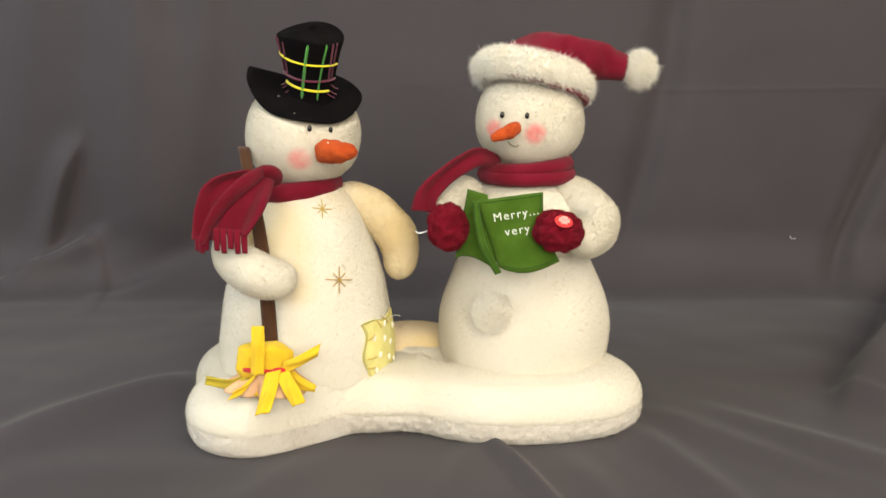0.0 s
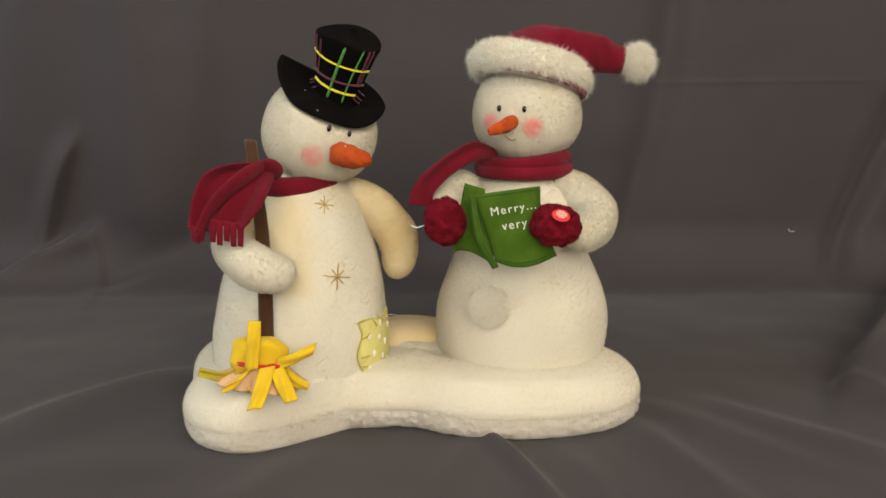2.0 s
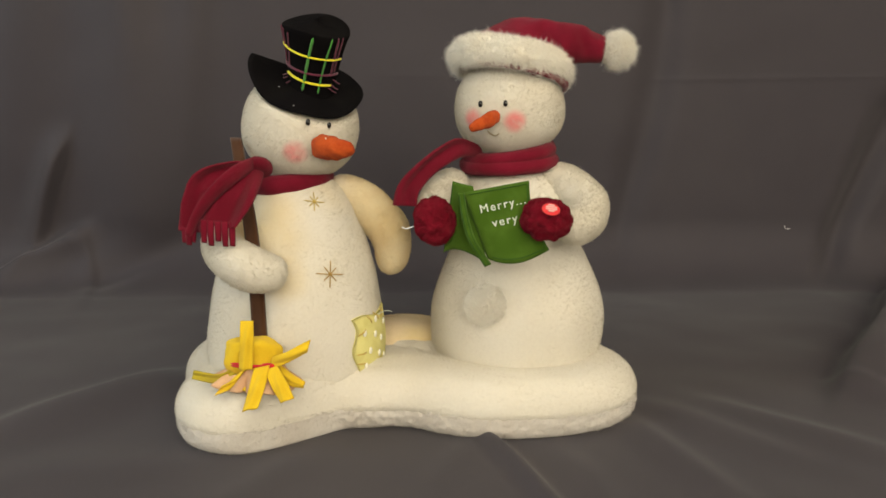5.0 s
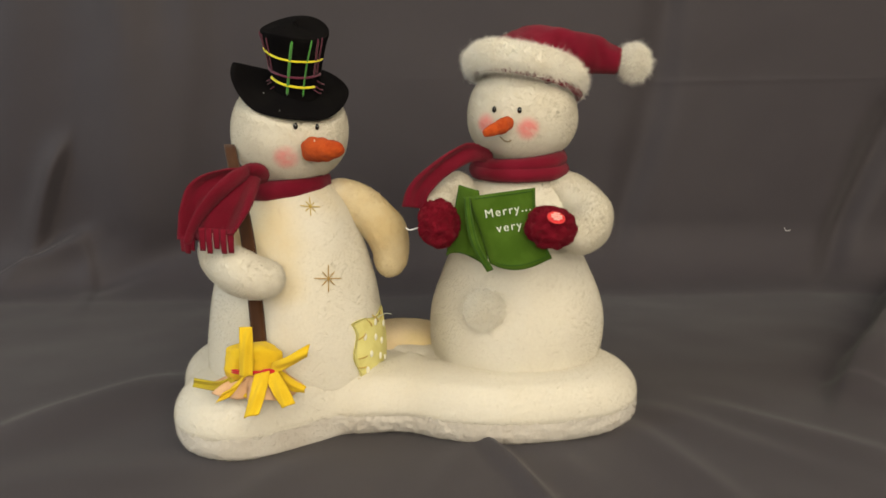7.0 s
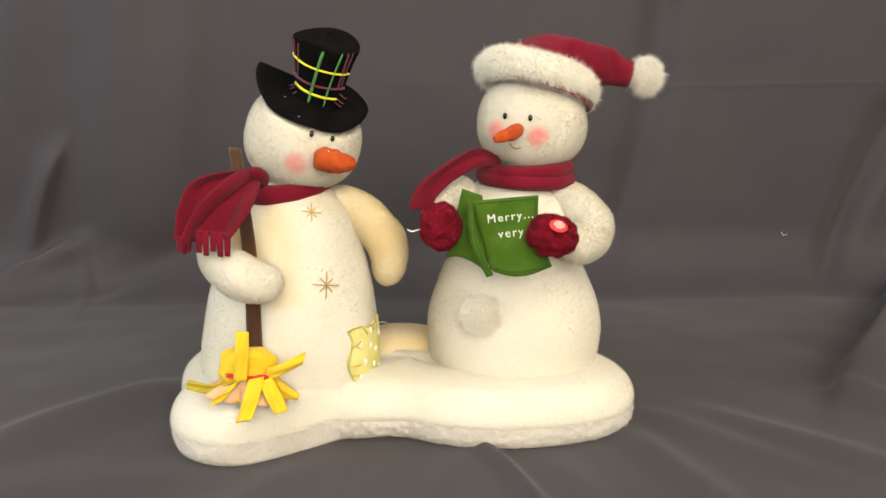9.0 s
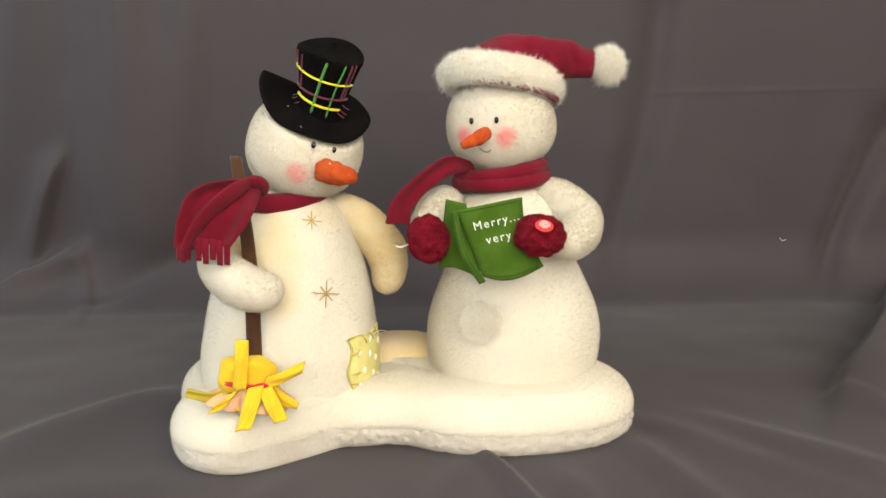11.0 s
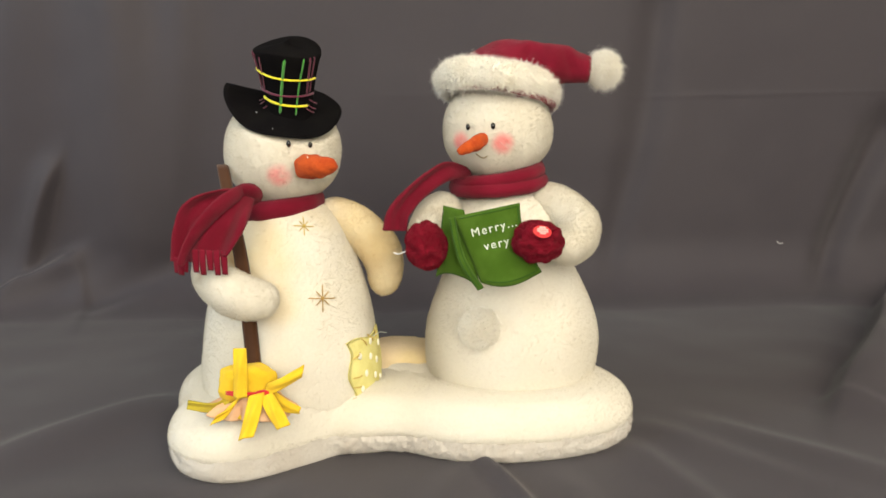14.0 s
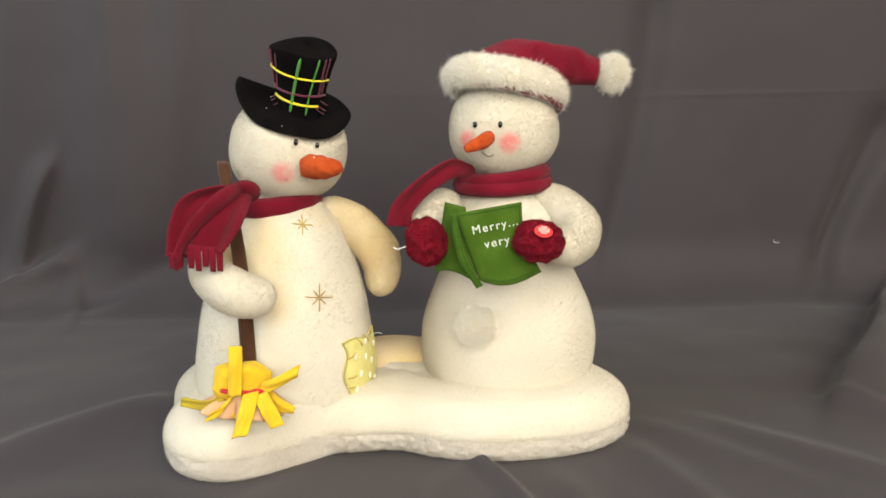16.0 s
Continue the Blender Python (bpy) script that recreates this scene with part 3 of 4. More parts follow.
    arm2 = tube([(-0.0933, 0.0200, 0.1907), (-0.0701, 0.0260, 0.1826), (-0.0471, 0.0280, 0.1636), (-0.0372, 0.0260, 0.1415), (-0.0405, 0.0220, 0.1178)], (0.0120, 0.0165, 0.0175, 0.0160, 0.0110), blunt=1.0)
    o2 = (-0.0460, 0.0240, 0.1533)
    arm_mat = plush("yellowed_arm_plush", (0.74, 0.645, 0.43), (0.70, 0.575, 0.35), 520, 30, 0.5, spots=[(tuple(np.array((-0.0407, 0.0200, 0.1639)) - np.array(o2)), 0.03, TAN, 0.5), (tuple(np.array((-0.0885, 0.0200, 0.1907)) - np.array(o2)), 0.03, CREAM, 0.6)])
    part("arm", pile(lumpy(arm2, 0.002, 40, 4), 28000, 0.0017, 0.00042, 0.6, seed=13), arm_mat, body, "yellowed tan plush arm hanging down", at=o2)
    # head
    c, r = np.array(L_HEAD), L_HEAD_R
    ho = np.array(L_HEAD)
    cheek = on_ball(c, r, (-0.1118, -0.0300, 0.2238))[0]
    head_mat = plush("cream_face_plush", CREAM, CREAM2, 440, 25, 0.58, spots=[(tuple(cheek - ho), 0.0125, (0.85, 0.26, 0.26), 0.75)])
    head = part("head", pile(pressed(lumpy(ball(c, r, n=90, m=56, power=2.15), 0.002, 30, 6), HAT_AT, turn(*HAT_TURN)[:, 2], -0.0085), 60000, 0.0018, 0.00045, 0.6, seed=14), head_mat, man, at=L_HEAD)
    for p, s in (((-0.1005, -0.0400, 0.2494), 1.0), ((-0.0839, -0.0300, 0.2477), 0.9)):
        q, nn = on_ball(c, r, p, 0.0012)
        part("eye", ball(q, (0.0018 * s, 0.0016, 0.0026 * s), n=16, m=10), bead, head, "small black bead eye")
    nose = tube([(-0.0945, -0.0300, 0.2312), (-0.0840, -0.0420, 0.2312), (-0.0735, -0.0500, 0.2318), (-0.0650, -0.0545, 0.2336)], (0.0088, 0.0091, 0.0069, 0.0042), n=40, m=48, blunt=0.6)
    part("nose", pleated(lumpy(nose, 0.0018, 130, 2), nose[0][0], 0.00055), orange_felt, head, "orange felt carrot nose")
    part("glint", ball((-0.0862, -0.0500, 0.2385), (0.0006, 0.0005, 0.0006), n=8, m=6), white_dot, head, "tiny white speck on the nose")
    part("mouth", stroke(curve_on(c, r, [(-0.0946, -0.0400, 0.2163), (-0.0899, -0.0400, 0.2155), (-0.0858, -0.0350, 0.2163)], 0.0006), 0.0003), brown_thread, head, "thin stitched smile")
    return man, body, head


left_man, left_body, left_head = build_left()


def build_top_hat():
    at = HAT_AT
    hat = thing("top_hat", at, "black felt top hat with plaid yarn stitching, worn tilted", "hat")
    R = turn(*HAT_TURN)
    # brim, curled up at one side
    n, m = 90, 12
    rings = []
    for s, side in [(q, 1) for q in np.linspace(0.02, 1, m)] + [(q, -1) for q in np.linspace(1, 0.02, m)]:
        row = []
        for i in range(n):
            a = 2 * math.pi * i / n
            r = 0.0468 * s
            x, y = r * math.sin(a) * 1.0, -r * math.cos(a) * 0.95
            curl = (0.017 * max(0, -math.sin(a) - 0.25) ** 2 + 0.007 * max(0, math.sin(a - 0.6)) ** 2 - 0.016 * max(0, -math.sin(a)) * max(0, -math.cos(a))) * s ** 3 - 0.005 * s * s * max(0, math.cos(a))
            row.append((x, y, curl + side * 0.0013 * (1 if s < 0.99 else 0.3) + 0.0008 * math.sin(5 * a) * s))
        rings.append(row)
    v, f = np.array(rings).reshape(-1, 3), [q[::-1] for q in sheet_faces(len(rings), n, True)]
    v = v + np.array((-0.001, 0, 0))
    part("brim", pile((v @ R.T + np.array(at), f), 3000, 0.0008, 0.0003, 0.8, seed=21), black_felt, hat, "wide black felt brim curled up at one side")
    C = turn(21, 5, 0)
    prof = [(-0.004, 0.0205), (0.004, 0.0200), (0.016, 0.0210), (0.032, 0.0240), (0.044, 0.0270), (0.0475, 0.0276), (0.0495, 0.0266), (0.0512, 0.0190), (0.0525, 0.009), (0.0528, 0.001)]
    prof = [(z, q * 0.94) for z, q in prof]
    v, f = lathe(0, 0, prof, 80, 50)
    v[:, 2] += 0.0022 * np.sin(2 * np.arctan2(v[:, 0], v[:, 1]) + 1) * (v[:, 2] > 0.045)
    put = lambda q: np.array(q) @ C.T + np.array(at) + np.array((0.0048, 0, 0))
    part("crown", pile((put(v), f), 2500, 0.0008, 0.0003, 0.8, seed=22), black_felt, hat)

    def point(az, z, out=0.0008):
        r = prof_r(prof, z) + out
        return tuple(put((r * math.sin(radians(az)), -r * math.cos(radians(az)), z)))

    def band(z, a0, a1, mat, rad, slope=0.0):
        part("stitching", tube([point(a, z + slope * (a - a0) / (a1 - a0)) for a in np.linspace(a0, a1, 12)], [rad] * 12, 8, 40, flat=0.6), mat, hat)

    band(0.0345, -80, 78, yarn_yellow, 0.0009, -0.006)
    band(0.0125, -65, 58, yarn_yellow, 0.0010, -0.005)
    band(0.0190, -80, 80, yarn_pink, 0.0010, -0.003)
    for low_az, top_az, mat, top, low, rad in ((-12, 6, yarn_green, 0.0480, 0.002, 0.0011), (24, 38, yarn_green, 0.0480, 0.001, 0.0007), (-50, -42, yarn_pink, 0.0470, 0.018, 0.0006), (-66, -58, yarn_pink, 0.048, 0.020, 0.0007), (52, 50, yarn_pink, 0.048, 0.016, 0.0008), (60, 60, yarn_pink, 0.048, 0.018, 0.0006), (-78, -70, yarn_pink, 0.048, 0.03, 0.0006)):
        part("stitching", tube([point(low_az + (top_az - low_az) * q, low + (top - low) * q) for q in np.linspace(0, 1, 8)], [rad] * 8, 8, 24, flat=0.6), mat, hat)
    for az, z in ((-58, 0.012), (-66, 0.008), (-50, 0.006), (50, 0.006), (57, 0.008), (62, 0.012)):
        part("loose_end", stroke([point(az, z, 0.0005), point(az + math.copysign(9, az), z - 0.003, 0.003), point(az + math.copysign(16, az), z - 0.0045, 0.0045)], 0.0005), yarn_pink, hat)
    return hat


top_hat = build_top_hat()


def fringe(a, b, drop, count, width, mat, parent, depth=0.0):
    a, b, drop = np.array(a), np.array(b), np.array(drop)
    for i in range(count):
        q = a + (b - a) * (i + 0.5) / count
        d = drop * (1 + 0.12 * math.sin(i * 2.3))
        side = (b - a) / np.linalg.norm(b - a)
        part("fringe", ribbon([q, q + d * 0.5 + np.array((0, -0.001 * (i % 2), 0)), q + d], [side] * 3, (width, width * 0.95, width * 0.8), 0.0016, 8, 5), mat, parent)


def build_left_scarf():
    at = (-0.1228, 0.0000, 0.2001)
    s = thing("scarf", at, "red fleece scarf with fringed ends, tied round the neck", "scarf", "red scarves")
    part("loop", pile(lumpy(ring((-0.1219, 0.0150, 0.1985), 0.0300, 0.0075, turn(4, -5, 0), rz=0.0085), 0.0015, 60), 3000, 0.0010, 0.0005, 0.9), red_fleece, s)
    # the end that hangs behind
    tail = ribbon([(-0.1373, -0.035, 0.2117), (-0.1524, -0.046, 0.2102), (-0.1662, -0.056, 0.2059), (-0.1743, -0.062, 0.192), (-0.1769, -0.066, 0.1776), (-0.1774, -0.068, 0.1679)], [(0.1, -0.3, 1), (-0.1, -0.4, 1), (-0.5, -0.3, 0.85), (-0.95, 0.1, 0.3), (-1, 0.2, 0.05), (-1, 0.25, 0.0)], (0.010, 0.016, 0.019, 0.019, 0.019, 0.020), 0.0024, 54, 20, wave=0.0026, waves=1.1)
    part("tail", pile(lumpy(tail, 0.0012, 70, 2), 7000, 0.0009, 0.0004, 0.9, seed=45), red_fleece, s)
    fringe((-0.1835, -0.069, 0.1712), (-0.174, -0.071, 0.1703), (0.000, -0.001, -0.0115), 3, 0.0050, red_fleece, s)
    # the end that hangs in front, its upper edge rolled over
    tail = ribbon([(-0.133, -0.05, 0.2123), (-0.1381, -0.068, 0.2007), (-0.1461, -0.079, 0.1862), (-0.1542, -0.083, 0.1745)], [(-0.8, -0.1, 0.55), (-0.9, 0.1, 0.35), (-1, 0.15, 0.1), (-1, 0.1, 0.04)], (0.012, 0.0215, 0.0275, 0.0285), 0.0024, 44, 20, wave=0.0030, waves=1.2)
    part("tail", pile(lumpy(tail, 0.0012, 70, 3), 7000, 0.0009, 0.0004, 0.9, seed=46), red_fleece, s)
    fringe((-0.1659, -0.0852, 0.1797), (-0.1415, -0.0832, 0.1774), (0.0004, -0.0012, -0.0165), 5, 0.0047, red_fleece, s)
    roll = tube([(-0.1359, -0.044, 0.216), (-0.1382, -0.058, 0.2151), (-0.1471, -0.074, 0.2079), (-0.1581, -0.083, 0.1962), (-0.1678, -0.087, 0.1823), (-0.1737, -0.088, 0.1683)], (0.0040, 0.0058, 0.0062, 0.0055, 0.0042, 0.0030), n=24, m=60, flat=0.55, blunt=0.8)
    part("fold", pile(lumpy(roll, 0.0022, 55, 5), 5000, 0.0009, 0.0004, 0.9, seed=47), red_fleece, s)
    knot = tube([(-0.1326, -0.034, 0.2064), (-0.1338, -0.046, 0.2145), (-0.1391, -0.052, 0.2167)], (0.0070, 0.0095, 0.0065), flat=0.6)
    part("knot", pile(lumpy(knot, 0.002, 60), 2500, 0.0009, 0.0004, 0.9), red_fleece, s)
    return s


left_scarf = build_left_scarf()


def build_broom():
    at = (-0.1324, -0.0660, 0.0721)
    b = thing("broom", at, "toy broom of brown felt stick and yellow felt strips", "broom")
    stick = ribbon([(-0.1591, -0.012, 0.2323), (-0.1478, -0.036, 0.1953), (-0.1399, -0.05, 0.1622), (-0.1349, -0.0600, 0.1244), (-0.1315, -0.0660, 0.0721)], [(1, -0.2, 0)] * 5, (0.0095, 0.0100, 0.0105, 0.0110, 0.0115), 0.005, 40, 8)
    part("handle", stick, brown_felt, b, "brown felt broom handle")
    head = ball((-0.1363, -0.0710, 0.0752), (0.0215, 0.0105, 0.0135), turn(0, 2, 0), n=60, m=40, power=3.6)
    part("wrap", lumpy(lumpy(head, 0.003, 70, 3), 0.0012, 220, 1), yellow_felt, b, "bunched yellow felt wrap")
    part("tie", joined(stroke([(-0.1515, -0.0800, 0.0716), (-0.1392, -0.0835, 0.0711), (-0.1244, -0.0835, 0.0707), (-0.1149, -0.0800, 0.0707)], 0.0012), stroke([(-0.1515, -0.0800, 0.0699), (-0.1371, -0.0835, 0.0693), (-0.1150, -0.0800, 0.0690)], 0.0010), ball((-0.1221, -0.0840, 0.0713), (0.006, 0.002, 0.0022), n=16, m=10)), red_cord, b, "red cord tie")
    S = lambda p, sides, w, mat: part("bristle_strip", ribbon(p, sides, w, 0.0016, 24, 10, wave=0.0012, waves=1.2), mat, b)
    S([(-0.1380, -0.0800, 0.1044), (-0.1372, -0.0860, 0.0923), (-0.1384, -0.0870, 0.0689)], [(1, 0, 0)] * 3, (0.0095, 0.0098, 0.0100), yellow_felt)
    S([(-0.1201, -0.0830, 0.0736), (-0.1071, -0.0880, 0.0798), (-0.0914, -0.0880, 0.0886)], [(0.25, 0, 1)] * 3, (0.0095, 0.0105, 0.0105), yellow_felt)
    S([(-0.1264, -0.0860, 0.0712), (-0.1285, -0.0960, 0.0586), (-0.1313, -0.1060, 0.0461)], [(1, 0.1, 0.2)] * 3, (0.0115, 0.0120, 0.0115), yellow_felt)
    S([(-0.1196, -0.0860, 0.0703), (-0.1122, -0.0940, 0.0600), (-0.1057, -0.0990, 0.0506)], [(1, 0.1, 0.35)] * 3, (0.0100, 0.0115, 0.0105), yellow_felt)
    S([(-0.1163, -0.0780, 0.0655), (-0.1056, -0.0840, 0.0606), (-0.0956, -0.0860, 0.0578)], [(0.2, 0.5, 1)] * 3, (0.0100, 0.0085, 0.0050), yellow_felt)
    S([(-0.1477, -0.0760, 0.0648), (-0.1598, -0.0800, 0.0591), (-0.1786, -0.0820, 0.0630)], [(0.1, 0.3, 1), (0.1, 0.3, 1), (0.2, 0.2, 1)], (0.0085, 0.0075, 0.0065), olive_felt)
    S([(-0.1419, -0.0820, 0.0652), (-0.1495, -0.0900, 0.0585), (-0.1576, -0.0920, 0.0544)], [(0.6, 0.2, 0.8)] * 3, (0.0100, 0.0110, 0.0090), yellow_felt)
    # flared, wavy felt skirts under the tie
    for mat, rx, ry, z, width, waves, phase, label in ((peach_felt, 0.0262, 0.0165, 0.0590, 0.0185, 6.0, 0.4, "ruffled peach felt skirt of the broom"), (yellow_felt, 0.0215, 0.0105, 0.0575, 0.0130, 5.0, 1.9, "ruffled yellow felt skirt of the broom")):
        turns = np.radians(np.linspace(-105, 105, 40))
        wob = [0.14 * math.sin(waves * a + phase) + 0.06 * math.sin(2.3 * waves * a + 1.0) for a in turns]
        pts = [(-0.1345 + rx * (1 + w) * math.sin(a), -0.0690 - ry * (1 + w) * math.cos(a), z + 0.0022 * math.sin(waves * 0.7 * a + 2 * phase)) for a, w in zip(turns, wob)]
        sides = [(-(0.75 + 2.5 * w) * math.sin(a), (0.55 + 2.5 * w) * math.cos(a), 0.75 - 1.2 * w) for a, w in zip(turns, wob)]
        widths = [width * (1 + 0.25 * math.sin(3.1 * a + phase)) for a in turns]
        part("skirt", ribbon(pts, sides, widths, 0.0014, 120, 9), mat, b, label)
    return b


broom = build_broom()

# ---- snowman with the song book ----
RX, RY = 0.0725, 0.040
R_BODY = [(0.026, 0.064), (0.034, 0.0710), (0.055, 0.0752), (0.077, 0.0752), (0.097, 0.0712), (0.118, 0.0635), (0.135, 0.0555), (0.150, 0.044), (0.158, 0.024), (0.160, 0.002)]
CHEST, CHEST_R = (0.0725, 0.040, 0.160), (0.0600, 0.0540, 0.0500)
R_HEAD, R_HEAD_R = (0.0738, 0.0340, 0.2525), (0.0455, 0.0440, 0.0405)
R_TORSO_PIVOT, R_HEAD_PIVOT = (0.0361, 0.0400, 0.0962), (0.0253, 0.0360, 0.0287)


def build_right():
    man = thing("plush_snowman", (RX, RY, 0.04), "cream plush snowman toy with red mittens and orange nose", "plush toy", "plush snowmen on the base")
    plush_r = plush("cream_torso_plush", CREAM, CREAM2, 430, 16, 0.54)
    skin = lumpy(lathe(RX, RY, R_BODY), 0.0022, 25, 9)
    body = part("body", pile(skin, 95000, 0.0017, 0.00042, 0.6, seed=31), plush_r, man, at=(RX, RY, 0.04))
    pom = ball((0.0400, -0.0305, 0.1015), (0.0150, 0.0052, 0.0150), n=32, m=20)
    part("tummy_pom_pom", pile(pom, 18000, 0.0034, 0.00042, 1.2, 0.15, seed=32, bits=2), white_fur, body, "white fluffy pom-pom button")
    chest = part("chest", pile(lumpy(ball(CHEST, CHEST_R, n=90, m=56), 0.002, 30, 8), 55000, 0.0021, 0.00042, 0.7, seed=33), plush_r, man, at=R_TORSO_PIVOT)
    arm = tube([(0.0884, 0.0300, 0.1880), (0.1123, 0.0180, 0.1866), (0.1278, -0.0040, 0.1716), (0.1153, -0.0280, 0.1617), (0.1002, -0.0420, 0.1678)], (0.0200, 0.0185, 0.0175, 0.0150, 0.0120), blunt=1.0)
    part("arm", pile(lumpy(arm, 0.002, 40, 5), 32000, 0.0023, 0.00042, 0.7, seed=34), plush_r, chest, at=R_TORSO_PIVOT)
    arm = tube([(0.0317, 0.0200, 0.1955), (0.0147, 0.0080, 0.1888), (0.0050, -0.0200, 0.1796), (0.0036, -0.0340, 0.1727)], (0.0160, 0.0165, 0.0150, 0.0120), blunt=1.0)
    part("arm", pile(lumpy(arm, 0.002, 40, 6), 24000, 0.0021, 0.00042, 0.7, seed=35), plush_r, chest, at=R_TORSO_PIVOT)
    mitt = ball((0.0862, -0.0640, 0.1738), (0.0185, 0.0140, 0.0148), turn(0, 12, 0), n=48, m=30, power=2.15)
    part("mitten", pile(lumpy(mitt, 0.0024, 170, 3), 16000, 0.0017, 0.0005, 0.9, seed=36), red_chenille, chest, "dark red chenille mitten")
    mitt = ball((0.0039, -0.0480, 0.1741), (0.0152, 0.0140, 0.0182), turn(0, -10, 0), n=48, m=30, power=2.1)
    part("mitten", pile(lumpy(mitt, 0.0024, 170, 4), 16000, 0.0017, 0.0005, 0.9, seed=37), red_chenille, chest, "dark red chenille mitten")
    c0 = np.array((0.0880, -0.0775, 0.1830))
    B = turn(-44, 10, 0)
    badge = ball((0, 0, 0), (0.0068, 0.0014, 0.0054), n=32, m=12)
    part("badge", (badge[0] @ B.T + c0, badge[1]), badge_red, chest, "red oval press-here badge")
    bars = []
    for k, (w, z) in enumerate(((0.0022, 0.0026), (0.0040, 0.0009), (0.0040, -0.0009), (0.0022, -0.0026))):
        b = slab((-w, -0.0020, z - 0.00055), (w, -0.0012, z + 0.00055))
        part("print_bar", (b[0] @ B.T + c0, b[1]), badge_print, chest, smooth=False)
    c, r, ho = np.array(R_HEAD), R_HEAD_R, np.array(R_HEAD)
    ch1, ch2 = on_ball(c, r, (0.0741, -0.0100, 0.2425))[0], on_ball(c, r, (0.0385, 0.0000, 0.2457))[0]
    pink = (0.85, 0.22, 0.22)
    head_mat = plush("cream_rosy_face_plush", CREAM, CREAM2, 440, 25, 0.58, spots=[(tuple(ch1 - ho), 0.0120, pink, 0.75), (tuple(ch2 - ho), 0.0115, pink, 0.7)])
    head = part("head", pile(lumpy(ball(c, r, n=90, m=56, power=2.12), 0.002, 30, 7), 60000, 0.0018, 0.00045, 0.6, seed=38), head_mat, man, at=R_HEAD)
    for p in ((0.0462, -0.0050, 0.2584), (0.0670, -0.0100, 0.2576)):
        q, nn = on_ball(c, r, p, 0.0012)
        part("eye", ball(q, (0.0018, 0.0016, 0.0026), n=16, m=10), bead, head, "small black bead eye")
    nose = tube([(0.0590, -0.0040, 0.2482), (0.0525, -0.0180, 0.2457), (0.0448, -0.0280, 0.2427), (0.0370, -0.0340, 0.2402)], (0.0052, 0.0058, 0.0046, 0.0026), n=40, m=48, blunt=0.7)
    part("nose", pleated(lumpy(nose, 0.0014, 140, 5), nose[0][0], 0.00045), orange_felt, head, "orange felt carrot nose")
    part("mouth", stroke(curve_on(c, r, [(0.0476, -0.0100, 0.2340), (0.0522, -0.0100, 0.2299), (0.0563, -0.0100, 0.2295), (0.0603, -0.0100, 0.2322)], 0.0014), 0.0006), mouth_thread, head, "thin stitched smile")
    return man, chest, head


right_man, right_chest, right_head = build_right()


def build_right_scarf():
    s = thing("scarf", (0.0709, 0.0300, 0.2114), "red fleece scarf wrapped round the neck, one end hanging", "scarf", "red scarves")
    loop = joined(ring((0.0722, 0.0360, 0.2156), 0.0340, 0.0070, turn(4, -5, 0), rz=0.0062), ring((0.0718, 0.0355, 0.2078), 0.0350, 0.0076, turn(3, -1, 0), rz=0.0064))
    part("loop", pile(lumpy(lumpy(loop, 0.0022, 45, 3), 0.0008, 160, 4), 9000, 0.0010, 0.0004, 0.7, seed=41), red_fleece, s)
    tail = ribbon([(0.0480, 0.0200, 0.2190), (0.0300, -0.0020, 0.2245), (0.0140, -0.0130, 0.2190), (-0.0010, -0.0210, 0.2090), (-0.0125, -0.0260, 0.1965), (-0.0160, -0.0280, 0.1835)], [(-0.3, -0.3, 1), (-0.3, -0.3, 1), (-0.35, -0.3, 1), (-0.5, -0.3, 0.8), (-0.9, -0.1, 0.4), (-1, 0, 0.1)], (0.012, 0.0165, 0.0165, 0.016, 0.017, 0.019), 0.0026, 44, 14, wave=0.0022, waves=1.2)
    part("tail", pile(tail, 5000, 0.0010, 0.0005, 0.9, seed=45), red_fleece, s)
    return s


right_scarf = build_right_scarf()


def build_santa_hat():
    at = (0.0755, 0.0340, 0.2874)
    hat = thing("santa_hat", at, "red velour Santa hat with white fur band and pom-pom", "hat")
    cap = tube([(0.0758, 0.0360, 0.2804), (0.0795, 0.0360, 0.2900), (0.0940, 0.0340, 0.2985), (0.1110, 0.0300, 0.3015), (0.1310, 0.0260, 0.3010), (0.1535, 0.0220, 0.2950)], (0.042, 0.0375, 0.0270, 0.0205, 0.0150, 0.0100), n=64, m=80, blunt=0.3)
    cap = lumpy(lumpy(cap, 0.004, 30, 4), 0.0022, 75, 6)
    for cx, cz, tilt, depth in ((0.1130, 0.2960, 0.35, 0.0045), (0.0990, 0.3090, -0.5, 0.0025), (0.1340, 0.3000, 0.2, 0.0018)):
        d = (cap[0][:, 0] - cx) + tilt * (cap[0][:, 2] - cz)
        cap[0][:, 1] += depth * np.exp(-(d / 0.0035) ** 2) * np.exp(-((cap[0][:, 2] - cz) / 0.014) ** 2) * (cap[0][:, 1] < 0.03)
    part("cap", pile(cap, 9000, 0.0010, 0.0004, 0.7, seed=51), red_velour, hat)
    band = ring((0.0762, 0.0360, 0.2886), 0.0422, 0.0090, turn(-12, 13, 0), ry=0.041, rz=0.0102)
    part("fur_band", pile(lumpy(band, 0.002, 60, 2), 45000, 0.0046, 0.00052, 1.0, 0.25, seed=52, bits=2), white_fur, hat, "white long-pile fur band")
    lining = ring((0.0778, 0.0360, 0.2786), 0.0438, 0.0036, turn(-11, 14, 0), ry=0.0415)
    part("lining", lining, red_velour, hat, "dark red lining edge under the fur")
    pom = ball((0.1632, 0.0220, 0.2957), (0.0100, 0.0100, 0.0118), n=24, m=16)
    part("pom_pom", pile(pom, 13000, 0.0054, 0.00052, 0.9, 0.18, seed=53, bits=2), white_fur, hat, "white fluffy pom-pom")
    return hat


santa_hat = build_santa_hat()


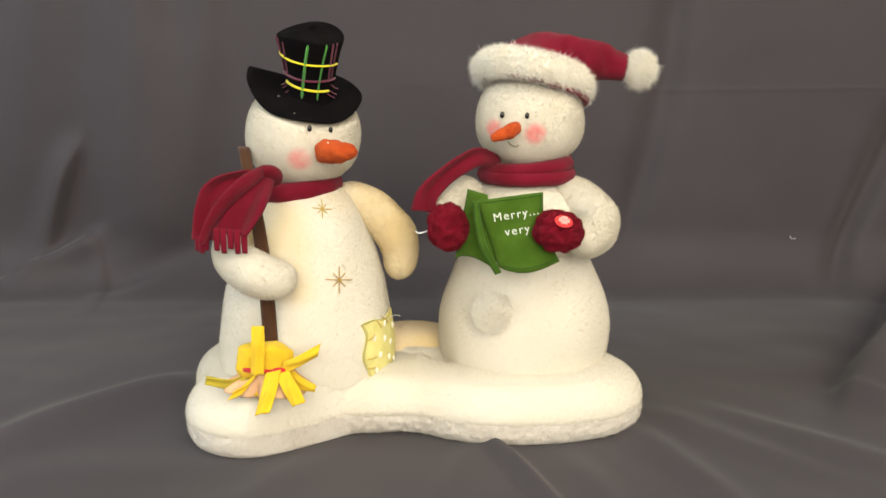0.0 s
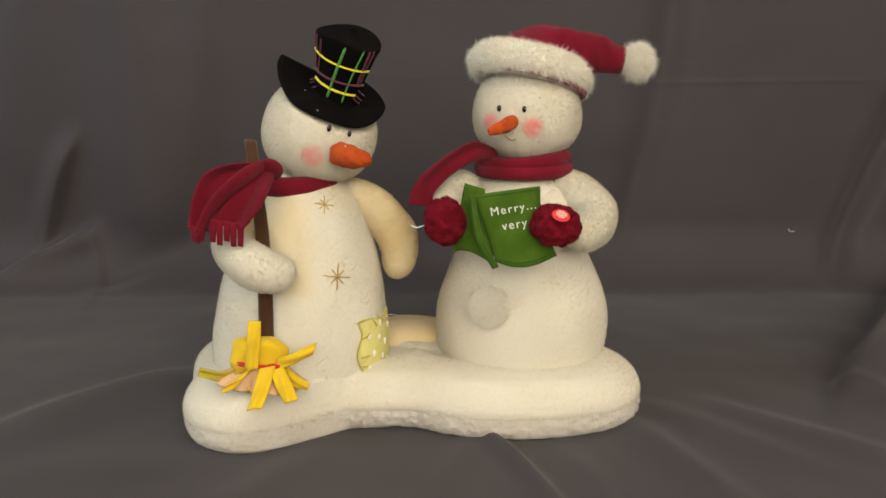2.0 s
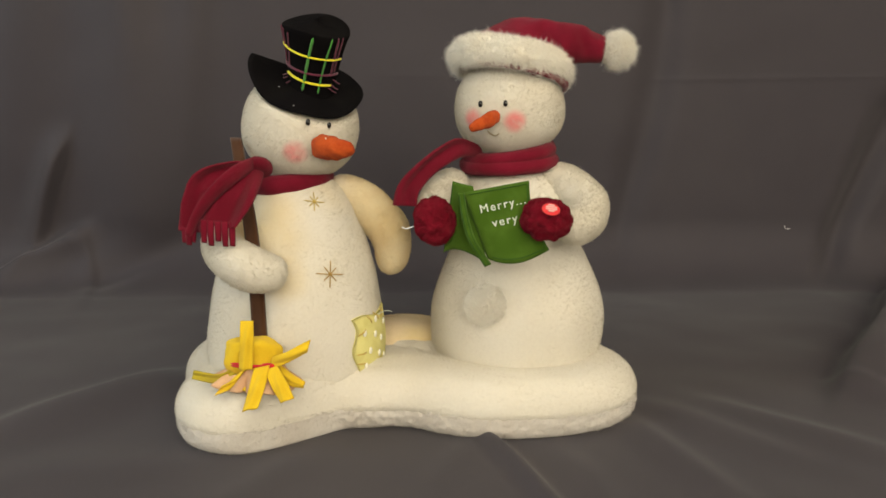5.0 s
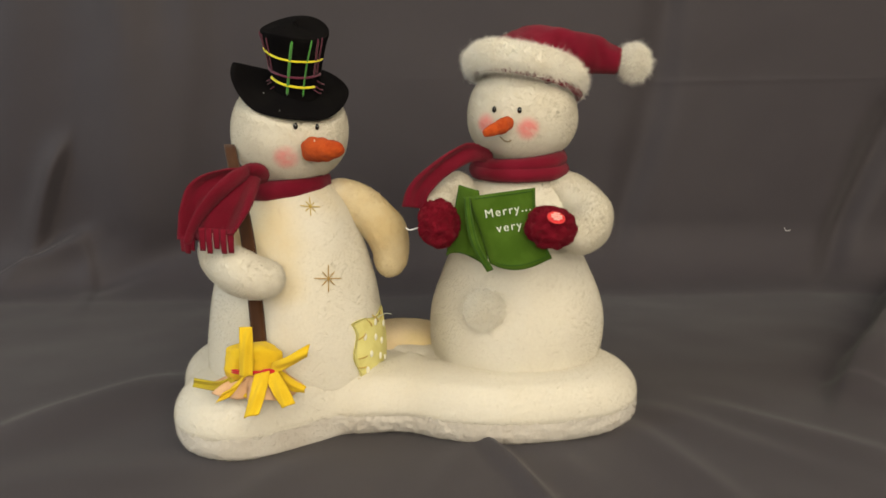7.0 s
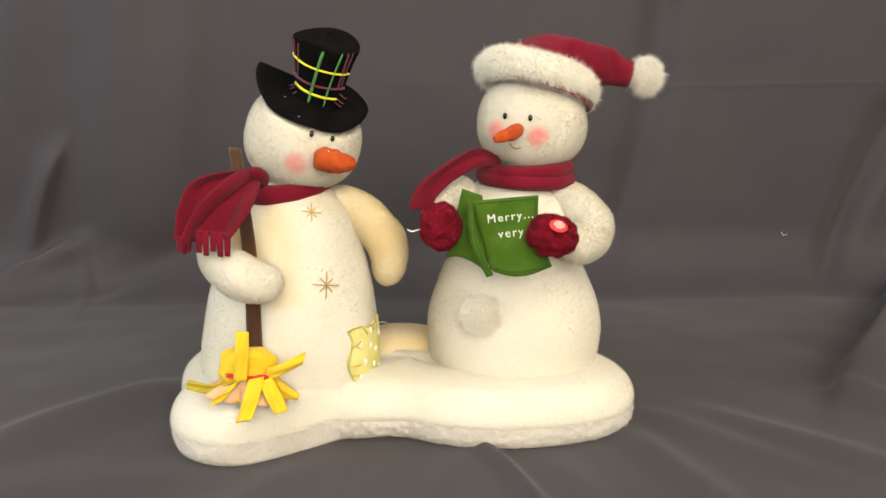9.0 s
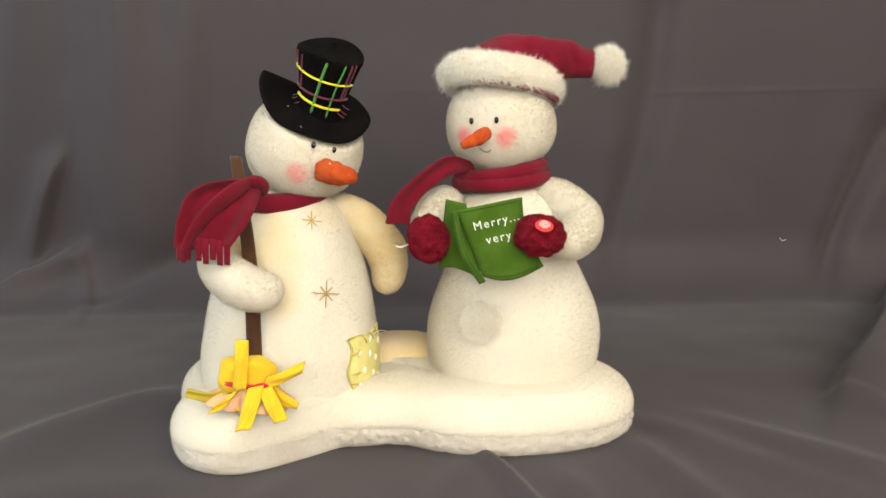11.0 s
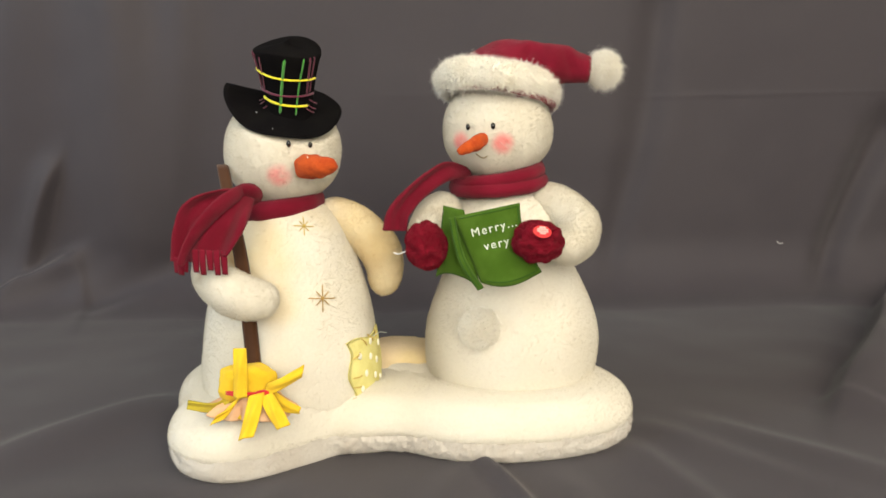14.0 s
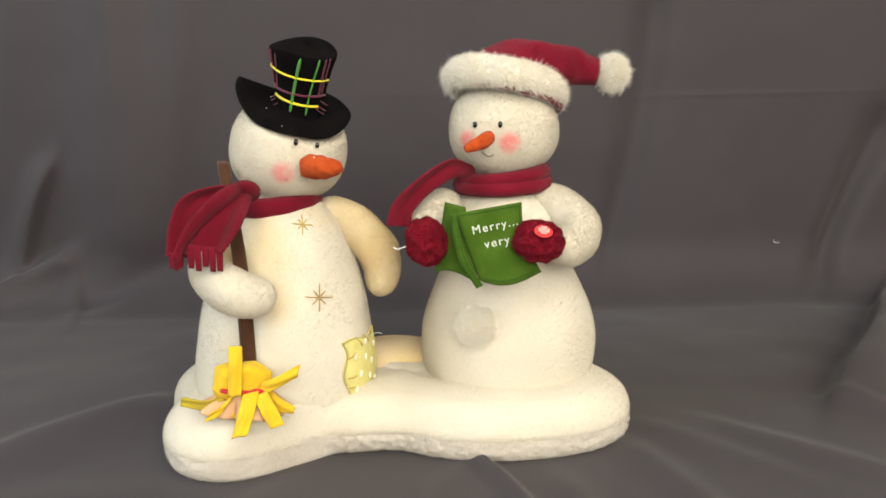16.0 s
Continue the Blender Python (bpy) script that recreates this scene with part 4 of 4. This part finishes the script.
def lettering(text, size):
    c = bpy.data.curves.new("lettering", "FONT")
    c.body, c.size, c.extrude, c.bevel_depth, c.space_character = text, size, 0.0002, 0.00004, 1.25
    ob = new("lettering", c)
    me = bpy.data.meshes.new_from_object(ob.evaluated_get(bpy.context.evaluated_depsgraph_get()))
    v, f = np.array([q.co[:] for q in me.vertices]), [tuple(p.vertices) for p in me.polygons]
    bpy.data.objects.remove(ob)
    bpy.data.curves.remove(c)
    bpy.data.meshes.remove(me)
    return v, f


def build_book():
    at = (0.0524, -0.0500, 0.1701)
    book = thing("song_book", at, "open green felt song book held in the mittens, white lettering", "book")
    # front cover, its top edge tilted back, its lower edge curling out
    tl, tr, br, bl = (np.array(p) for p in ((0.0261, -0.0520, 0.1950), (0.0764, -0.0460, 0.2009), (0.0887, -0.0580, 0.1492), (0.0421, -0.0600, 0.1456)))

    def cover(tl, tr, br, bl, thick, bulge, sag, nip, k=28):
        """A felt leaf: sag drops the middle of its lower edge, nip draws in its far side edge."""
        n = np.cross(tr - tl, bl - tl)
        n = -n / np.linalg.norm(n) if n[1] > 0 else n / np.linalg.norm(n)
        across = (tr - tl) / np.linalg.norm(tr - tl)

        def at_leaf(a, b, out):
            p = (tl * (1 - a) + tr * a) * (1 - b) + (bl * (1 - a) + br * a) * b
            wave = 0.0012 * noise.noise(Vector((a * 2.6, b * 2.6, thick * 900)))
            p = p + np.array((0, -0.3, -1.0)) * sag * math.sin(math.pi * a ** 0.85) * b ** 3 - across * nip * math.sin(math.pi * b) * a ** 3
            return p + n * (bulge * math.sin(math.pi * a) * (0.4 + 0.6 * b) + wave + out)

        rows = []
        for side in (1, -1):
            for i in range(k):
                for j in range(k):
                    soft = 1 if 0 < i < k - 1 and 0 < j < k - 1 else 0.35
                    rows.append(at_leaf(j / (k - 1), i / (k - 1), side * thick / 2 * soft))
        f = [q[::-1] for q in sheet_faces(k, k, False)]
        N = k * k
        f += [tuple(N + i for i in q[::-1]) for q in f]
        rim = list(range(k)) + [i * k + k - 1 for i in range(1, k)] + [(k - 1) * k + j for j in range(k - 2, -1, -1)] + [i * k for i in range(k - 2, 0, -1)]
        f += [(rim[i], rim[(i + 1) % len(rim)], N + rim[(i + 1) % len(rim)], N + rim[i]) for i in range(len(rim))]
        return (np.array(rows), f), n, at_leaf

    skin, n, leaf = cover(tl, tr, br, bl, 0.0028, 0.004, 0.0062, 0.0045)
    front = part("cover", pile(skin, 4500, 0.0007, 0.0003, 0.8, seed=61), green_felt, book, at=at)

    def spot(a, b, out=0.0016):
        return leaf(a, b, out)

    edge = [spot(0.05 + 0.90 * q, 0.045) for q in np.linspace(0, 1, 8)] + [spot(0.95, q) for q in np.linspace(0.12, 0.90, 10)] + [spot(0.93 - 0.85 * q, 0.95) for q in np.linspace(0, 1, 12)]
    part("seam", tube(edge, [0.00042] * len(edge), 6, 90), green_edge, front)
    # stitched spine strip beside the front cover
    mid = [(0.0246, -0.0550, 0.1950), (0.0266, -0.0605, 0.1770), (0.0312, -0.0640, 0.1600), (0.0418, -0.0655, 0.1415)]
    strip = part("spine_strip", ribbon(mid, [(1, -0.35, 0.05), (1, -0.3, 0.1), (1, -0.2, 0.2), (0.9, -0.1, 0.4)], (0.0048, 0.0052, 0.0056, 0.0052), 0.0026, 40, 10), green_felt, book)
    for side in (-0.0015, 0.0015):
        part("seam", stroke([(x + side, y - 0.0016, z) for x, y, z in mid], 0.0004, m=40), green_edge, strip)
    back = [np.array(p) for p in ((0.0192, -0.0400, 0.2026), (0.0340, -0.0475, 0.1990), (0.0416, -0.0580, 0.1416), (0.0094, -0.0420, 0.1480))]
    skin, nb, rear = cover(back[0], back[1], back[2], back[3], 0.0026, 0.003, -0.0055, 0.0)
    rear_cover = part("cover", pile(skin, 2500, 0.0007, 0.0003, 0.8, seed=62), green_felt, book, at=at)
    part("seam", tube([rear(0.06, q, 0.0015) for q in np.linspace(0.04, 0.9, 10)], [0.0004] * 10, 6, 40), green_edge, rear_cover)

    def write(text, a, b, size, name):
        v, f = lettering(text, size)
        U = spot(a + 0.3, b - 0.015) - spot(a, b)
        U /= np.linalg.norm(U)
        V = np.cross(n, U)
        V /= np.linalg.norm(V)
        if V[2] < 0:
            V = -V
        o = spot(a, b, 0.0)
        out = []
        for q in v:
            p = o + U * q[0] + V * q[1]
            d = np.clip((p - tl) @ U / np.linalg.norm(tr - tl), 0, 1)
            base = spot(float(d), b, 0.0015)
            out.append(p + n * ((base - p) @ n + q[2]))
        part(name, (np.array(out), f), white_thread, front, "white embroidered lettering", smooth=False)

    write("Merry...", 0.135, 0.335, 0.0088, "lettering")
    write("very", 0.25, 0.545, 0.0090, "lettering")
    return book


song_book = build_book()

# ---- small bits ----
tag = thing("plastic_thread", (-0.0175, -0.0450, 0.1696), "thin clear plastic thread at the mitten", "thread")
part("strand", stroke([(-0.0105, -0.0460, 0.1711), (-0.0148, -0.0460, 0.1698), (-0.0183, -0.0460, 0.1689), (-0.0218, -0.0460, 0.1707)], 0.0005), plastic, tag)
bit = thing("lint", (0.5062, 0.4650, 0.0738), "tiny curl of white lint on the grey cloth", "lint")
part("curl", stroke([(0.5013, 0.4620, 0.0777), (0.5032, 0.4620, 0.0735), (0.5074, 0.4620, 0.0727), (0.5105, 0.4620, 0.0744)], 0.0004), lint_white, bit)

speck = thing("lint", tuple(np.array(HAT_AT)), "two tiny pale lint specks on the black hat brim", "lint")
for dx, dy in ((0.002, -0.040), (-0.016, -0.022)):
    q = turn(*HAT_TURN) @ np.array((dx, dy, 0.0016 - 0.004 * max(0, -dy / 0.046) ** 2)) + np.array(HAT_AT)
    part("speck", ball(tuple(q), (0.0006, 0.0003, 0.0003), n=8, m=6), lint_white, speck)

# ---- what moves ----
# left head: seconds, sideways swing (hundredths of a radian), nod (hundredths)
LEFT_SWING = [
    (0, 0.0, 0.0), (0.1, 2.2, 3.2), (0.2, 2.6, 3.8), (0.3, 7.2, -0.7), (0.4, 12.7, -0.5), (0.5, 23.9, 3.4), (0.6, 23.6, 0.7), (0.7, 21.6, -3.3),
    (0.8, 24.0, -0.9), (0.9, 24.7, 2.3), (1, 10.3, -0.7), (1.1, 2.6, 1.6), (1.2, -1.0, 1.9), (1.3, 2.7, 5.1), (1.4, 4.7, 3.4), (1.5, 6.7, -2.5),
    (1.6, 12.4, -3.2), (1.7, 24.9, -0.7), (1.8, 20.7, -0.1), (1.9, 22.3, -2.3), (2, 21.6, -3.3), (2.1, 21.9, -0.6), (2.2, 14.6, 0.0), (2.3, 4.0, 0.2),
    (2.4, 0.7, 1.1), (2.5, 1.8, 2.7), (2.6, 5.3, 1.0), (2.7, 6.7, -0.4), (2.8, 12.7, -0.5), (2.9, 24.5, 1.0), (3, 27.2, 0.4), (3.1, 27.6, -1.3),
    (3.2, 20.6, -1.4), (3.3, 20.1, 0.2), (3.4, 8.0, 0.4), (3.5, -0.4, -0.5), (3.6, -1.2, 0.6), (3.7, 0.7, 1.1), (3.8, 8.0, 0.4), (3.9, 9.9, -1.2),
    (4, 14.5, -3.5), (4.1, 20.6, -1.4), (4.2, 22.5, -0.9), (4.3, 21.3, -0.3), (4.5, 9.1, -0.1), (4.7, 0.0, 0.0), (4.85, 1.9, 0.5), (5, 9.1, -0.1),
    (5.2, 21.3, -0.3), (5.4, 24.0, -0.9), (5.6, 10.7, -0.2), (5.8, 0.0, 0.0), (5.95, 2.8, 0.8), (6.1, 10.3, -0.7), (6.3, 17.4, -2.7), (6.4, 24.5, 1.0),
    (6.5, 28.4, 3.3), (6.6, 23.9, 1.2), (6.8, 10.4, 0.6), (6.9, 2.3, 1.0), (7, -0.4, 1.6), (7.1, 1.7, 1.3), (7.2, 7.4, 0.7), (7.3, 13.9, -1.0),
    (7.4, 14.3, -2.7), (7.5, 17.2, -4.1), (7.6, 25.3, -2.3), (7.7, 27.0, 1.2), (7.8, 20.1, 0.2), (7.9, 15.2, -0.2), (8, 6.0, 2.1), (8.1, 2.6, 1.6),
    (8.2, 0.7, 1.1), (8.3, 2.3, 1.0), (8.4, 7.6, 2.0), (8.5, 17.6, 4.3), (8.6, 19.9, 1.0), (8.8, 20.0, -1.1), (8.9, 21.9, -0.6), (9, 16.8, -2.4),
    (9.1, 7.0, 0.2), (9.2, 4.0, 0.2), (9.35, 0.0, 0.0), (9.5, 4.9, 0.5), (9.8, 21.3, -0.3), (10, 24.0, -0.9), (10.2, 10.7, -0.2), (10.4, 0.0, 0.0),
    (10.6, 3.4, 0.5), (10.8, 12.2, -0.2), (11, 19.8, -0.3), (11.2, 26.2, 0.1), (11.3, 24.9, -0.7), (11.4, 16.8, -2.4), (11.5, 5.2, -2.5), (11.6, 1.2, -0.6),
    (11.7, -1.2, 0.6), (11.8, 1.9, 0.5), (11.9, 7.2, -0.7), (12, 8.2, -2.6), (12.1, 16.8, -2.4), (12.2, 24.2, -1.7), (12.3, 25.3, -0.1), (12.4, 25.9, -0.4),
    (12.5, 23.2, 0.2), (12.6, 18.8, -0.6), (12.7, 6.8, 1.0), (12.8, 1.5, 2.1), (12.9, 0.1, 3.5), (13, 4.1, 3.7), (13.1, 7.6, 2.0), (13.2, 9.5, 0.4),
    (13.3, 18.1, -1.6), (13.4, 21.1, -1.7), (13.5, 23.1, -3.4), (13.6, 22.3, -2.3), (13.7, 20.4, -2.8), (13.8, 14.3, -2.7), (13.9, 5.6, -2.0), (14, -1.1, -1.6),
    (14.1, 1.7, -0.8), (14.3, 9.0, -1.5), (14.4, 13.2, -2.1), (14.5, 17.2, -1.9), (14.6, 25.5, -1.0), (14.8, 23.8, -0.1), (14.9, 18.4, 1.1), (15, 16.1, 2.2),
    (15.1, 6.6, 4.0), (15.3, 0.5, 4.1), (15.4, 5.2, 3.2), (15.5, 10.6, 2.0), (15.6, 10.4, 0.6), (15.8, 9.0, -1.5), (16, 8.7, -4.2),
]
RIGHT_SWING = [
    (0, 0.0), (4, 0.0), (4.1, 1.1), (4.2, 2.2), (4.5, 5.8), (4.75, 4.4), (5.1, -6.2), (5.4, -4.4),
    (5.8, 5.6), (6, 4.9), (6.3, 0.0), (6.4, -3.1), (6.5, -5.3), (6.6, -5.8), (6.8, -4.9), (6.9, -2.4),
    (7, 0.7), (7.1, 3.1), (7.2, 3.8), (7.3, 5.3), (7.4, 6.2), (7.5, 6.4), (7.6, 3.1), (7.7, 0.0),
    (7.8, -4.0), (7.9, -6.2), (8, -6.2), (8.1, -6.2), (8.2, -5.3), (8.3, -3.8), (8.4, -2.2), (8.5, 1.8),
    (8.6, 2.9), (8.8, 4.0), (8.9, 4.9), (9, 5.6), (9.1, 2.7), (9.2, 0.2), (9.4, -5.8), (9.7, -4.4),
    (10.2, 5.6), (10.4, 4.4), (10.75, -6.2), (11, -5.6), (11.3, -2.2), (11.4, 0.0), (11.5, 3.6), (11.6, 4.4),
    (11.7, 5.1), (11.8, 4.9), (11.9, 4.4), (12, 3.8), (12.1, 0.7), (12.2, -2.9), (12.3, -5.6), (12.4, -6.9),
    (12.5, -6.2), (12.6, -5.6), (12.7, -4.0), (12.8, -2.2), (12.9, 0.0), (13, 4.0), (13.1, 4.0), (13.2, 4.9),
    (13.3, 5.6), (13.4, 4.0), (13.5, 3.1), (13.6, -0.2), (13.7, -3.6), (13.8, -6.4), (13.9, -6.9), (14, -6.0),
    (14.1, -4.7), (14.3, -0.7), (14.4, 1.8), (14.5, 4.4), (14.6, 6.0), (14.8, 6.0), (14.9, 4.0), (15, 2.7),
    (15.1, 0.0), (15.3, -5.6), (15.5, -6.0), (15.6, -4.7), (15.8, -2.9), (16, -2.4),
]


def about(pivot, turn_matrix, ob):
    """The pose of ob in its parent's space when it turns about a point of the room."""
    p = Matrix.Translation(pivot)
    up = ORIGIN[ob.parent.name] if ob.parent else Vector((0, 0, 0))
    return Matrix.Translation(-up) @ p @ turn_matrix @ p.inverted() @ Matrix.Translation(ORIGIN[ob.name])


def swing(ob, pivot, rows):
    walk(ob, [(t, about(Vector(pivot), Euler((nod, roll, 0)).to_matrix().to_4x4(), ob)) for t, roll, nod in rows])


def motions():
    left = [(t, a / 100, b / 100) for t, a, b in LEFT_SWING]
    for ob in (left_head, top_hat, speck):
        swing(ob, L_HEAD_PIVOT, left)
    swing(left_scarf, L_HEAD_PIVOT, [(t, 0.32 * a, 0.0) for t, a, b in left])
    swing(left_body, L_BODY_PIVOT, [(t, 0.28 * a, 0.0) for t, a, b in left])
    swing(broom, L_BROOM_PIVOT, [(t, 0.3 * a, 0.0) for t, a, b in left])
    right = [(t, a / 100, 0.0) for t, a in RIGHT_SWING]
    for ob in (right_chest, song_book, tag):
        swing(ob, R_TORSO_PIVOT, right)
    for ob in (right_head, santa_hat, right_scarf):
        swing(ob, R_HEAD_PIVOT, right)


motions()
